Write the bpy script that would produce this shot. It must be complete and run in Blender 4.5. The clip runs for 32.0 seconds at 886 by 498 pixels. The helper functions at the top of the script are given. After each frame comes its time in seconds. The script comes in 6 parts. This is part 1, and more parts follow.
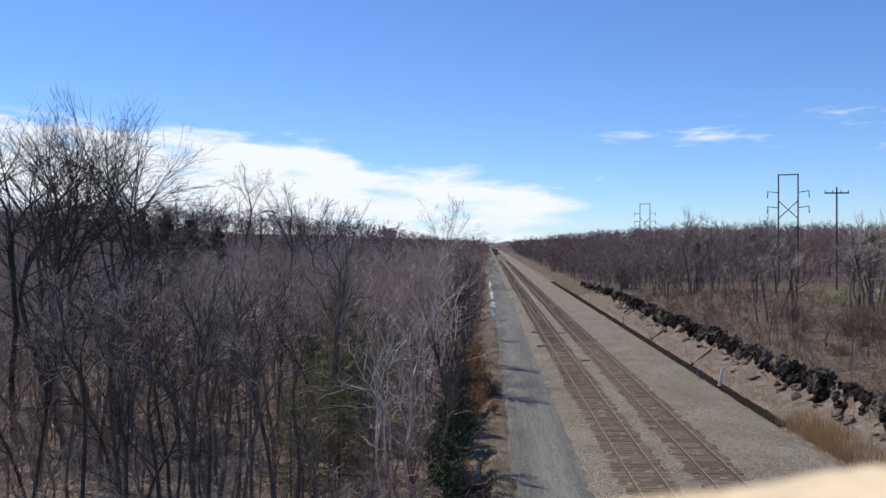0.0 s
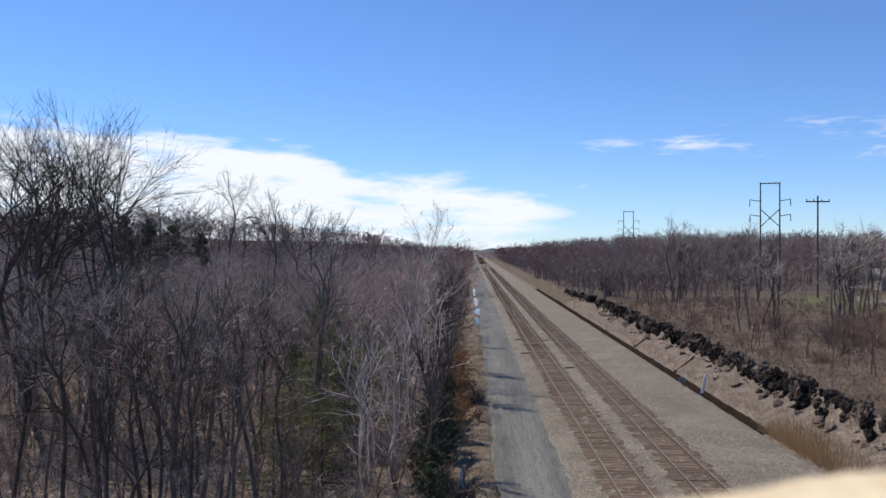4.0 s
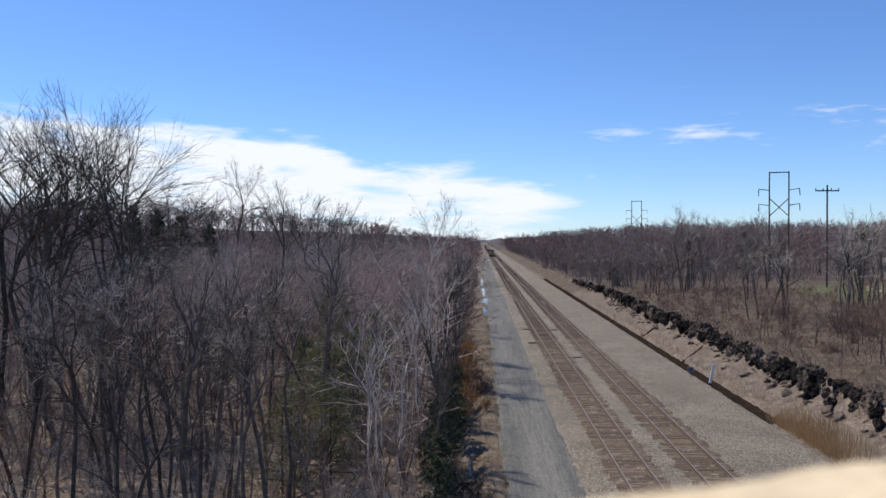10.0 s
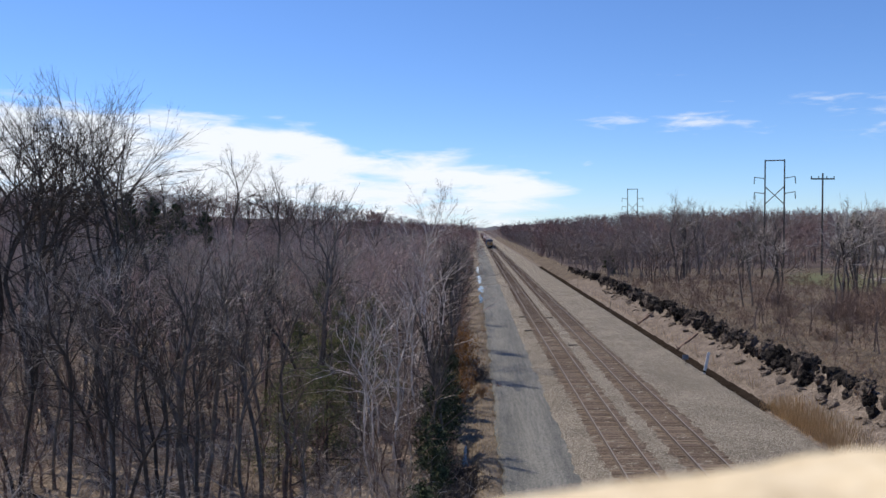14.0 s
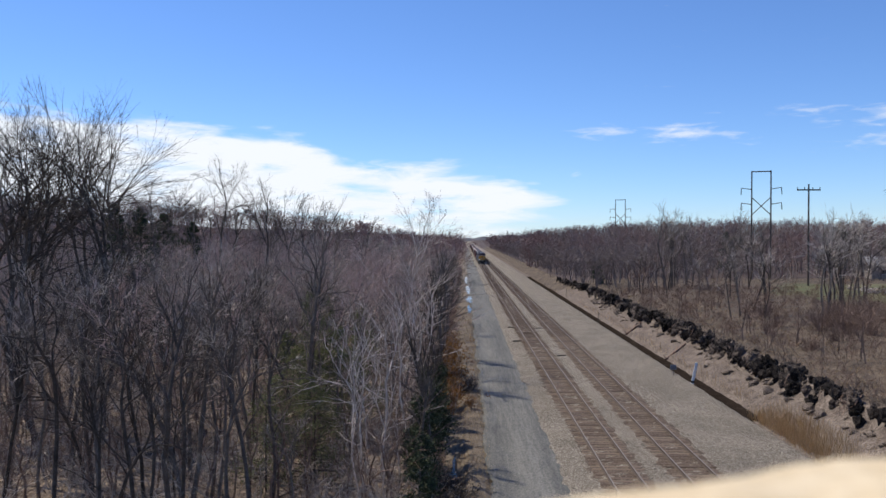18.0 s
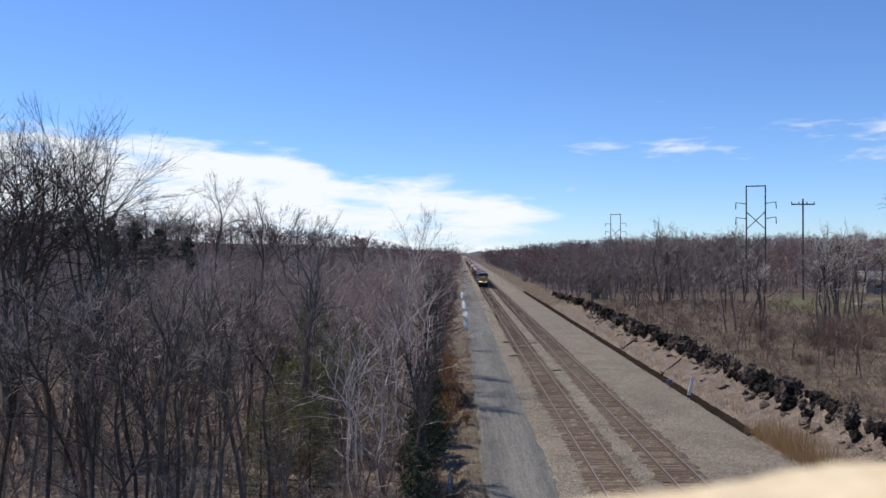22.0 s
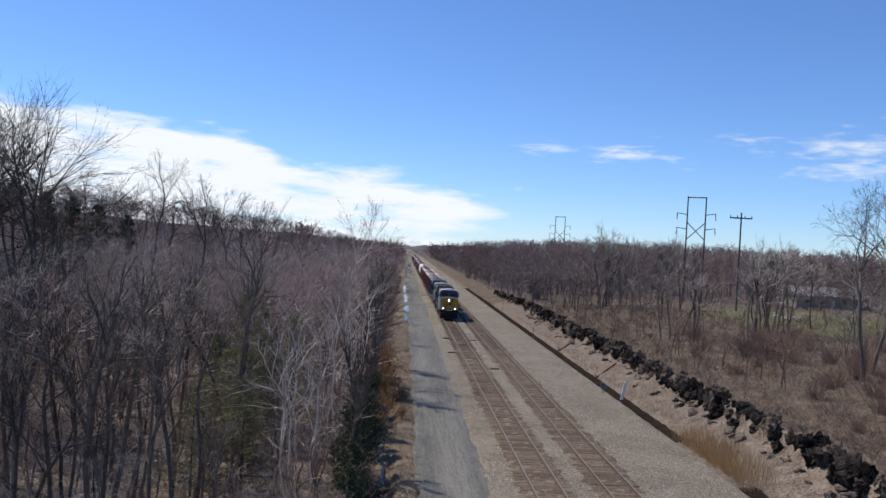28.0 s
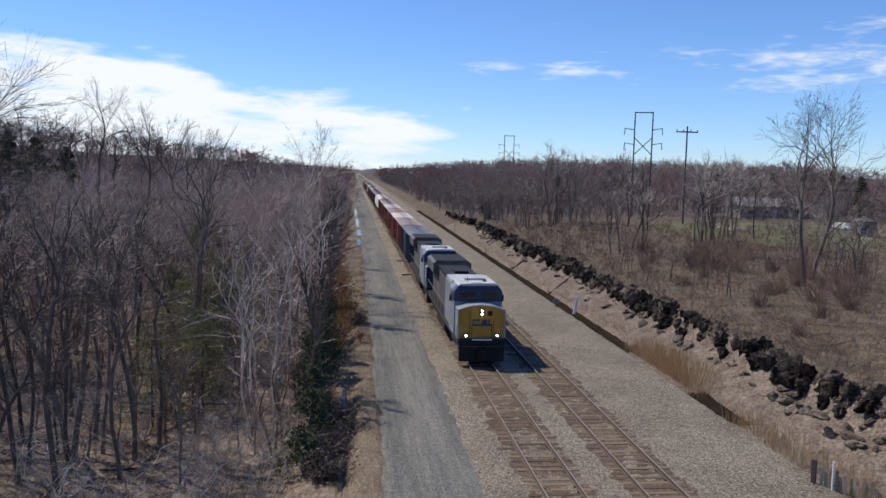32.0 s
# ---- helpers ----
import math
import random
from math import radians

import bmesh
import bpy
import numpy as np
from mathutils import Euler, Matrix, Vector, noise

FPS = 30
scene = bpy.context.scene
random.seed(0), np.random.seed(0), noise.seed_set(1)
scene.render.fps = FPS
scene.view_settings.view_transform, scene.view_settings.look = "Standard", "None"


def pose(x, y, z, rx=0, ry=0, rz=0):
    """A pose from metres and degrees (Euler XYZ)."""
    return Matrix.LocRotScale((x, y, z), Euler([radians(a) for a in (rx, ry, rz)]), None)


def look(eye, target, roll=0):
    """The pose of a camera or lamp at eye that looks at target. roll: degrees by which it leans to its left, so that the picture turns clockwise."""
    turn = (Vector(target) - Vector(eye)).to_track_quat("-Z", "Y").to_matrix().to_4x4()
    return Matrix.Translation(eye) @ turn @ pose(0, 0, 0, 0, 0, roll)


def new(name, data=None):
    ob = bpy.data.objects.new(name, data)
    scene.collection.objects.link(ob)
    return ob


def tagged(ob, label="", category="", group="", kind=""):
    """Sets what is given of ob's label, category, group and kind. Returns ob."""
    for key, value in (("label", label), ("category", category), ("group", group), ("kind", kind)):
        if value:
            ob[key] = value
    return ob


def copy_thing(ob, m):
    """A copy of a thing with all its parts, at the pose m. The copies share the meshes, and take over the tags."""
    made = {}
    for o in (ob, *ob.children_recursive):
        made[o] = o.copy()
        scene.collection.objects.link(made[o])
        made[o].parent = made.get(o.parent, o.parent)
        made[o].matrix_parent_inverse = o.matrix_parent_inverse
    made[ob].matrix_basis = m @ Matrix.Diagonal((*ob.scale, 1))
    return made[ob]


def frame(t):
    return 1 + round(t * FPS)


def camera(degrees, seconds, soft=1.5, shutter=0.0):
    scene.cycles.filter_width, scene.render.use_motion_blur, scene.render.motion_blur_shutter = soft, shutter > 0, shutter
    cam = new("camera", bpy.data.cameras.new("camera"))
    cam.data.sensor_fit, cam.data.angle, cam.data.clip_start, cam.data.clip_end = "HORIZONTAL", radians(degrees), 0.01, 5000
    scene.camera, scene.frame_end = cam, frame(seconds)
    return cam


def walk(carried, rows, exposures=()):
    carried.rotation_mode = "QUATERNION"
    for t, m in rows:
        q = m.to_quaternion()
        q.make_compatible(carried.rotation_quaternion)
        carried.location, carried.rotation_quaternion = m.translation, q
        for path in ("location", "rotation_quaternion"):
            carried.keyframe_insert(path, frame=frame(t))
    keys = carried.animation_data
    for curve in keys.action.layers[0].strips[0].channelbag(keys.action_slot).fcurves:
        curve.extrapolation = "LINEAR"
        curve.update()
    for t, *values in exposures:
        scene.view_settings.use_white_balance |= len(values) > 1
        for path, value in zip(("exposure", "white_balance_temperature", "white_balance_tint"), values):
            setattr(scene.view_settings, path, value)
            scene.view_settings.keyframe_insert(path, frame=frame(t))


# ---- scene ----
cam = camera(56.0, 32.0, soft=1.5)
cam.data.dof.use_dof = True
cam.data.dof.focus_distance = 90.0
cam.data.dof.aperture_fstop = 14.0
EYE = 11.978
walk(cam, [
    (0.0, pose(0.000, 0.000, 11.9780, 89.500, 0, 3.028) @ pose(0, 0, 0, 0, 0, -0.183)),
    (0.5, pose(0.000, 0.000, 11.9780, 89.113, 0, 3.013) @ pose(0, 0, 0, 0, 0, -0.300)),
    (1.0, pose(0.000, 0.000, 11.9780, 89.194, 0, 2.880) @ pose(0, 0, 0, 0, 0, -0.291)),
    (1.5, pose(0.000, 0.000, 11.9780, 89.135, 0, 2.678) @ pose(0, 0, 0, 0, 0, -0.132)),
    (2.0, pose(0.000, 0.000, 11.9780, 89.520, 0, 2.484) @ pose(0, 0, 0, 0, 0, -0.104)),
    (2.5, pose(0.000, 0.000, 11.9780, 89.933, 0, 2.261) @ pose(0, 0, 0, 0, 0, -0.148)),
    (3.0, pose(0.000, 0.000, 11.9780, 89.575, 0, 1.793) @ pose(0, 0, 0, 0, 0, 0.029)),
    (3.5, pose(0.000, 0.000, 11.9780, 89.971, 0, 1.835) @ pose(0, 0, 0, 0, 0, 0.013)),
    (5.5, pose(0.000, 0.000, 11.9780, 89.973, 0, 2.405) @ pose(0, 0, 0, 0, 0, -0.011)),
    (6.0, pose(0.000, 0.000, 11.9780, 89.651, 0, 2.475) @ pose(0, 0, 0, 0, 0, -0.061)),
    (6.5, pose(0.000, 0.000, 11.9780, 89.816, 0, 2.519) @ pose(0, 0, 0, 0, 0, -0.048)),
    (7.0, pose(0.000, 0.000, 11.9780, 89.769, 0, 2.465) @ pose(0, 0, 0, 0, 0, -0.090)),
    (7.5, pose(0.000, 0.000, 11.9780, 89.626, 0, 2.510) @ pose(0, 0, 0, 0, 0, -0.117)),
    (8.0, pose(0.000, 0.000, 11.9780, 89.618, 0, 2.482) @ pose(0, 0, 0, 0, 0, -0.150)),
    (8.5, pose(0.000, 0.000, 11.9780, 89.204, 0, 2.514) @ pose(0, 0, 0, 0, 0, -0.095)),
    (9.0, pose(0.000, 0.000, 11.9780, 88.970, 0, 2.553) @ pose(0, 0, 0, 0, 0, -0.112)),
    (9.5, pose(0.000, 0.000, 11.9780, 88.871, 0, 2.550) @ pose(0, 0, 0, 0, 0, -0.076)),
    (10.0, pose(0.000, 0.000, 11.9780, 89.288, 0, 2.481) @ pose(0, 0, 0, 0, 0, -0.098)),
    (10.5, pose(0.000, 0.000, 11.9780, 89.340, 0, 2.418) @ pose(0, 0, 0, 0, 0, -0.109)),
    (11.0, pose(0.000, 0.000, 11.9780, 88.968, 0, 2.435) @ pose(0, 0, 0, 0, 0, -0.124)),
    (11.5, pose(0.000, 0.000, 11.9780, 88.636, 0, 2.442) @ pose(0, 0, 0, 0, 0, -0.079)),
    (12.0, pose(0.000, 0.000, 11.9780, 88.597, 0, 2.475) @ pose(0, 0, 0, 0, 0, -0.022)),
    (12.5, pose(0.000, 0.000, 11.9780, 91.016, 0, 2.336) @ pose(0, 0, 0, 0, 0, 0.143)),
    (13.0, pose(0.000, 0.000, 11.9780, 91.418, 0, 2.213) @ pose(0, 0, 0, 0, 0, 0.147)),
    (13.5, pose(0.000, 0.000, 11.9780, 88.442, 0, 2.239) @ pose(0, 0, 0, 0, 0, -0.027)),
    (15.5, pose(0.000, 0.000, 11.9780, 88.939, 0, 2.099) @ pose(0, 0, 0, 0, 0, -0.071)),
    (16.0, pose(0.000, 0.000, 11.9780, 89.799, 0, 2.076) @ pose(0, 0, 0, 0, 0, -0.120)),
    (16.5, pose(0.000, 0.000, 11.9780, 90.295, 0, 1.691) @ pose(0, 0, 0, 0, 0, -0.079)),
    (17.0, pose(0.000, 0.000, 11.9780, 89.256, 0, 1.489) @ pose(0, 0, 0, 0, 0, -0.047)),
    (17.5, pose(0.000, 0.000, 11.9780, 89.895, 0, 1.515) @ pose(0, 0, 0, 0, 0, -0.015)),
    (18.0, pose(0.000, 0.000, 11.9780, 89.161, 0, 1.415) @ pose(0, 0, 0, 0, 0, -0.005)),
    (18.5, pose(0.000, 0.000, 11.9780, 88.689, 0, 1.328) @ pose(0, 0, 0, 0, 0, -0.027)),
    (19.0, pose(0.000, 0.000, 11.9780, 88.339, 0, 1.316) @ pose(0, 0, 0, 0, 0, -0.063)),
    (19.5, pose(0.000, 0.000, 11.9776, 88.830, 0, 1.400) @ pose(0, 0, 0, 0, 0, -0.094)),
    (20.0, pose(0.000, 0.000, 11.9772, 89.394, 0, 1.386) @ pose(0, 0, 0, 0, 0, -0.078)),
    (20.5, pose(0.000, 0.000, 11.9769, 89.902, 0, 1.419) @ pose(0, 0, 0, 0, 0, -0.193)),
    (21.0, pose(0.000, 0.000, 11.9765, 90.495, 0, 1.332) @ pose(0, 0, 0, 0, 0, -0.243)),
    (21.5, pose(0.000, 0.000, 11.9764, 90.409, 0, 1.220) @ pose(0, 0, 0, 0, 0, -0.177)),
    (22.0, pose(0.000, 0.000, 11.9763, 90.176, 0, 1.107) @ pose(0, 0, 0, 0, 0, -0.090)),
    (22.5, pose(0.000, 0.000, 11.9763, 89.971, 0, 0.810) @ pose(0, 0, 0, 0, 0, -0.122)),
    (23.0, pose(0.000, 0.000, 11.9762, 90.384, 0, 0.728) @ pose(0, 0, 0, 0, 0, -0.122)),
    (23.5, pose(0.000, 0.000, 11.9761, 90.678, 0, 0.720) @ pose(0, 0, 0, 0, 0, -0.116)),
    (24.0, pose(0.000, 0.000, 11.9760, 90.375, 0, 0.645) @ pose(0, 0, 0, 0, 0, -0.118)),
    (24.5, pose(0.000, 0.000, 11.9761, 90.773, 0, 0.738) @ pose(0, 0, 0, 0, 0, -0.085)),
    (26.5, pose(0.000, 0.000, 11.9767, 90.218, 0, 0.237) @ pose(0, 0, 0, 0, 0, -0.100)),
    (27.0, pose(0.000, 0.000, 11.9768, 90.037, 0, 0.209) @ pose(0, 0, 0, 0, 0, -0.056)),
    (27.5, pose(-0.020, -0.060, 12.0400, 88.821, 0, -0.169) @ pose(0, 0, 0, 0, 0, 1.875)),
    (28.0, pose(-0.030, -0.170, 12.1500, 89.824, 0, -2.692) @ pose(0, 0, 0, 0, 0, 3.161)),
    (28.5, pose(-0.090, -0.220, 12.1800, 87.809, 0, -2.223) @ pose(0, 0, 0, 0, 0, 3.628)),
    (29.0, pose(-0.130, -0.290, 12.1800, 86.779, 0, -4.431) @ pose(0, 0, 0, 0, 0, 1.645)),
    (29.5, pose(-0.180, -0.300, 12.1800, 85.970, 0, -4.184) @ pose(0, 0, 0, 0, 0, 1.839)),
    (30.0, pose(-0.200, -0.280, 12.1700, 86.685, 0, -5.589) @ pose(0, 0, 0, 0, 0, 0.999)),
    (30.5, pose(-0.200, -0.280, 12.1700, 86.373, 0, -5.506) @ pose(0, 0, 0, 0, 0, 1.093)),
    (31.0, pose(-0.200, -0.270, 12.1600, 85.157, 0, -5.918) @ pose(0, 0, 0, 0, 0, 1.786)),
    (31.5, pose(-0.200, -0.260, 12.1600, 84.706, 0, -5.734) @ pose(0, 0, 0, 0, 0, 1.191)),
    (32.0, pose(-0.190, -0.260, 12.1600, 84.616, 0, -6.278) @ pose(0, 0, 0, 0, 0, 1.366)),
], exposures=((0.0, 0.0, 6250, 10), (12.2, 0.0, 6250, 10), (12.8, -0.12, 6250, 10), (13.2, -0.12, 6250, 10), (13.7, 0.0, 6250, 10), (32.0, 0.0, 6250, 10)))

# ---- light ----
SUN_TO = Vector((-0.62, 0.44, 1.0)).normalized()
SUN_AZ = math.atan2(SUN_TO.x, SUN_TO.y)
world = bpy.data.worlds.new("world")
scene.world = world
world.use_nodes = True
wn = world.node_tree
sky = wn.nodes.new("ShaderNodeTexSky")
sky.sky_type = "NISHITA"
sky.sun_disc = False
sky.sun_elevation = math.asin(SUN_TO.z)
sky.sun_rotation = SUN_AZ
sky.air_density = 0.9
sky.dust_density = 0.0
sky.ozone_density = 5.0
sky.altitude = 300
wn.nodes["Background"].inputs["Strength"].default_value = 0.113
tint = wn.nodes.new("ShaderNodeMixRGB")
tint.blend_type = "MULTIPLY"
tint.inputs[0].default_value = 1.0
tint.inputs[2].default_value = (0.86, 1.0, 1.25, 1)
wn.links.new(sky.outputs[0], tint.inputs[1])
wn.links.new(tint.outputs[0], wn.nodes["Background"].inputs["Color"])
sun = new("sun", bpy.data.lights.new("sun", "SUN"))
sun.data.energy = 4.7
sun.data.angle = radians(0.55)
sun.data.color = (1.0, 0.90, 0.75)
sun.matrix_world = look((0, 0, 60), tuple(Vector((0, 0, 60)) - SUN_TO))
scene.view_settings.exposure = 0.0


# ---- materials ----
def mat(name, colors, scale=3.0, rough=0.9, metal=0.0, bump=0.3, fine=None, stops=None, dist=0.02, island=0.0, spec=0.3, stretch=(1, 1, 1), obj_rand=0.0, coarse=0.55, cells=0.0, chip=0.5):
    """Noise of two scales over a ramp of colours, with a bump; island and obj_rand vary the value from piece to piece."""
    m = bpy.data.materials.new(name)
    m.use_nodes = True
    nt = m.node_tree
    N, L = nt.nodes, nt.links
    b = N["Principled BSDF"]
    tc = N.new("ShaderNodeTexCoord")
    mp = N.new("ShaderNodeMapping")
    mp.inputs["Scale"].default_value = stretch
    L.new(tc.outputs["Object"], mp.inputs["Vector"])
    n1 = N.new("ShaderNodeTexNoise")
    n1.inputs["Scale"].default_value = scale
    n1.inputs["Detail"].default_value = 6
    n1.inputs["Roughness"].default_value = 0.65
    n2 = N.new("ShaderNodeTexNoise")
    n2.inputs["Scale"].default_value = fine or scale * 14
    n2.inputs["Detail"].default_value = 3
    for n in (n1, n2):
        L.new(mp.outputs[0], n.inputs["Vector"])
    mx = N.new("ShaderNodeMath")
    mx.operation = "MULTIPLY_ADD"
    mx.inputs[1].default_value = coarse
    L.new(n1.outputs["Fac"], mx.inputs[0])
    m3 = N.new("ShaderNodeMath")
    m3.operation = "MULTIPLY"
    m3.inputs[1].default_value = 1 - coarse
    L.new(n2.outputs["Fac"], m3.inputs[0])
    L.new(m3.outputs[0], mx.inputs[2])
    fac = mx.outputs[0]
    for amount, kind, sock in ((island, "ShaderNodeNewGeometry", "Random Per Island"), (obj_rand, "ShaderNodeObjectInfo", "Random")):
        if amount:
            g = N.new(kind)
            a = N.new("ShaderNodeMath")
            a.operation = "MULTIPLY_ADD"
            a.inputs[1].default_value = amount
            L.new(g.outputs[sock], a.inputs[0])
            s = N.new("ShaderNodeMath")
            s.operation = "SUBTRACT"
            s.inputs[1].default_value = amount / 2
            L.new(fac, a.inputs[2])
            L.new(a.outputs[0], s.inputs[0])
            fac = s.outputs[0]
    vo = None
    if cells:
        # single stones: each cell takes its own value
        vo = N.new("ShaderNodeTexVoronoi")
        vo.inputs["Scale"].default_value = cells
        L.new(tc.outputs["Object"], vo.inputs["Vector"])
        sp = N.new("ShaderNodeSeparateColor")
        L.new(vo.outputs["Color"], sp.inputs[0])
        a = N.new("ShaderNodeMath")
        a.operation = "MULTIPLY_ADD"
        a.inputs[1].default_value = chip
        L.new(sp.outputs[0], a.inputs[0])
        s = N.new("ShaderNodeMath")
        s.operation = "SUBTRACT"
        s.inputs[1].default_value = chip / 2
        L.new(fac, a.inputs[2])
        L.new(a.outputs[0], s.inputs[0])
        fac = s.outputs[0]
    r = N.new("ShaderNodeValToRGB")
    stops = stops or [0.3 + 0.4 * i / max(1, len(colors) - 1) for i in range(len(colors))]
    el = r.color_ramp.elements
    while len(el) < len(colors):
        el.new(0.5)
    for e, p, c in zip(el, stops, colors):
        e.position, e.color = p, (*c, 1)
    L.new(fac, r.inputs[0])
    L.new(r.outputs[0], b.inputs["Base Color"])
    b.inputs["Roughness"].default_value = rough
    b.inputs["Metallic"].default_value = metal
    b.inputs["Specular IOR Level"].default_value = spec
    if bump:
        bp = N.new("ShaderNodeBump")
        bp.inputs["Strength"].default_value = bump
        bp.inputs["Distance"].default_value = dist
        bp.invert = bool(cells)
        L.new(vo.outputs["Distance"] if cells else n2.outputs["Fac"], bp.inputs["Height"])
        L.new(bp.outputs[0], b.inputs["Normal"])
    return m


def glow(name, color, strength):
    m = bpy.data.materials.new(name)
    m.use_nodes = True
    b = m.node_tree.nodes["Principled BSDF"]
    b.inputs["Base Color"].default_value = (*color, 1)
    b.inputs["Emission Color"].default_value = (*color, 1)
    b.inputs["Emission Strength"].default_value = strength
    return m


M_LITTER = mat("leaf_litter", [(0.026, 0.018, 0.012), (0.14, 0.103, 0.075), (0.33, 0.26, 0.195)], 0.5, 0.95, bump=1.0, fine=5, dist=0.15, stops=[0.37, 0.49, 0.64], coarse=0.5)
M_FIELD = mat("dead_grass_ground", [(0.03, 0.021, 0.015), (0.098, 0.073, 0.051), (0.24, 0.185, 0.13)], 0.5, 0.95, bump=1.0, fine=5, dist=0.2, stops=[0.37, 0.50, 0.64], coarse=0.45)
M_GREEN = mat("early_grass", [(0.055, 0.058, 0.026), (0.105, 0.108, 0.045), (0.17, 0.14, 0.075)], 0.15, 0.95, bump=0.5, fine=4, dist=0.05)
M_BANK = mat("sandy_earth", [(0.05, 0.037, 0.029), (0.145, 0.113, 0.088), (0.29, 0.237, 0.19)], 0.9, 0.95, bump=1.0, fine=6, dist=0.12, stops=[0.35, 0.49, 0.65], coarse=0.45)
M_BALLAST = mat("ballast_stone", [(0.06, 0.047, 0.034), (0.185, 0.155, 0.116), (0.42, 0.37, 0.295)], 0.22, 0.92, bump=1.0, fine=11, dist=0.05, stops=[0.22, 0.49, 0.80], coarse=0.42, cells=21, chip=0.55)
M_GRAVEL = mat("road_gravel", [(0.075, 0.074, 0.07), (0.142, 0.137, 0.122), (0.225, 0.215, 0.187)], 0.35, 0.88, bump=0.8, fine=3.5, dist=0.04, stretch=(1.7, 0.10, 1), stops=[0.3, 0.5, 0.7], coarse=0.6, cells=16, chip=0.3)
M_STRIP = mat("strip_grass_ground", [(0.05, 0.038, 0.027), (0.165, 0.129, 0.092), (0.28, 0.228, 0.165)], 0.6, 0.95, bump=1.0, fine=7, dist=0.1, stops=[0.36, 0.49, 0.66], coarse=0.5)
M_BED = mat("dusty_track_stone", [(0.042, 0.029, 0.02), (0.118, 0.084, 0.058), (0.215, 0.165, 0.121)], 0.5, 0.92, bump=0.8, fine=6, dist=0.05, stops=[0.28, 0.5, 0.74], coarse=0.4, cells=19, chip=0.4)
M_TIE = mat("tie_wood", [(0.072, 0.049, 0.034), (0.126, 0.089, 0.062), (0.20, 0.148, 0.106)], 1.3, 0.9, bump=0.5, fine=25, obj_rand=0.4, island=0.3, stretch=(1, 5, 1))
M_RAIL = mat("rusted_rail", [(0.055, 0.04, 0.031), (0.10, 0.074, 0.058), (0.155, 0.12, 0.096)], 2.0, 0.8, metal=0.0, bump=0.2)
M_RAILTOP = mat("polished_rail_head", [(0.17, 0.145, 0.122), (0.23, 0.20, 0.17), (0.30, 0.265, 0.23)], 3.0, 0.55, metal=0.2, bump=0.0)
M_BARK = mat("grey_bark", [(0.046, 0.038, 0.031), (0.122, 0.100, 0.084), (0.232, 0.193, 0.162)], 2.5, 0.95, bump=0.6, obj_rand=0.3, spec=0.05)
M_TWIG = mat("grey_brown_twig", [(0.22, 0.185, 0.152), (0.415, 0.353, 0.294), (0.57, 0.49, 0.412)], 0.8, 0.95, bump=0.0, obj_rand=0.5, island=0.4, spec=0.05)
M_HAZE = mat("far_twig", [(0.15, 0.121, 0.106), (0.235, 0.191, 0.168), (0.32, 0.264, 0.234)], 0.05, 0.95, bump=0.0, island=0.3, spec=0.05)
M_RED = mat("red_maple_twig", [(0.26, 0.18, 0.152), (0.43, 0.305, 0.262), (0.56, 0.408, 0.355)], 0.8, 0.95, bump=0.0, obj_rand=0.4, island=0.35, spec=0.05)
M_REDHAZE = mat("far_red_twig", [(0.15, 0.096, 0.084), (0.235, 0.152, 0.134), (0.32, 0.21, 0.185)], 0.05, 0.95, bump=0.0, island=0.3, spec=0.05)
M_BIRCH = mat("pale_birch_bark", [(0.36, 0.295, 0.25), (0.60, 0.51, 0.44), (0.78, 0.69, 0.61)], 1.6, 0.85, bump=0.2, island=0.3, spec=0.05)
M_NEEDLE = mat("conifer_needles", [(0.03, 0.038, 0.018), (0.06, 0.072, 0.034), (0.095, 0.105, 0.05)], 2.0, 0.9, bump=0.0, island=0.4)
M_OLIVE = mat("olive_needles", [(0.095, 0.102, 0.045), (0.16, 0.165, 0.078), (0.235, 0.23, 0.12)], 2.0, 0.9, bump=0.0, island=0.4)
M_RUSSET = mat("dry_oak_leaves", [(0.13, 0.06, 0.02), (0.25, 0.12, 0.04), (0.36, 0.19, 0.07)], 2.0, 0.9, bump=0.0, island=0.4)
M_STRAW = mat("dry_reed", [(0.30, 0.21, 0.10), (0.50, 0.37, 0.20), (0.64, 0.51, 0.30)], 2.0, 0.9, bump=0.0, island=0.4)
M_REED = mat("pale_reed", [(0.42, 0.31, 0.17), (0.62, 0.48, 0.29), (0.74, 0.60, 0.39)], 2.0, 0.9, bump=0.0, island=0.4)
M_ROCK = mat("dark_ledge_rock", [(0.011, 0.0097, 0.009), (0.042, 0.035, 0.031), (0.20, 0.16, 0.13)], 1.3, 0.9, bump=1.0, fine=9, dist=0.1, obj_rand=0.35, stops=[0.33, 0.52, 0.72], spec=0.05)
M_MUD = mat("wet_mud", [(0.012, 0.009, 0.007), (0.024, 0.018, 0.014), (0.05, 0.039, 0.03)], 0.9, 1.0, bump=0.6, fine=8, spec=0.0)
M_CAP = mat("parapet_stone", [(0.42, 0.32, 0.19), (0.66, 0.53, 0.34), (0.80, 0.68, 0.48)], 22, 0.9, bump=0.6, fine=220, dist=0.002)
M_CONC = mat("bridge_concrete", [(0.28, 0.26, 0.23), (0.38, 0.36, 0.32), (0.46, 0.43, 0.39)], 0.8, 0.9, bump=0.3)
M_WATER = mat("still_water", [(0.012, 0.014, 0.014), (0.02, 0.022, 0.02), (0.03, 0.03, 0.026)], 0.6, 0.10, bump=0.0, spec=0.6)
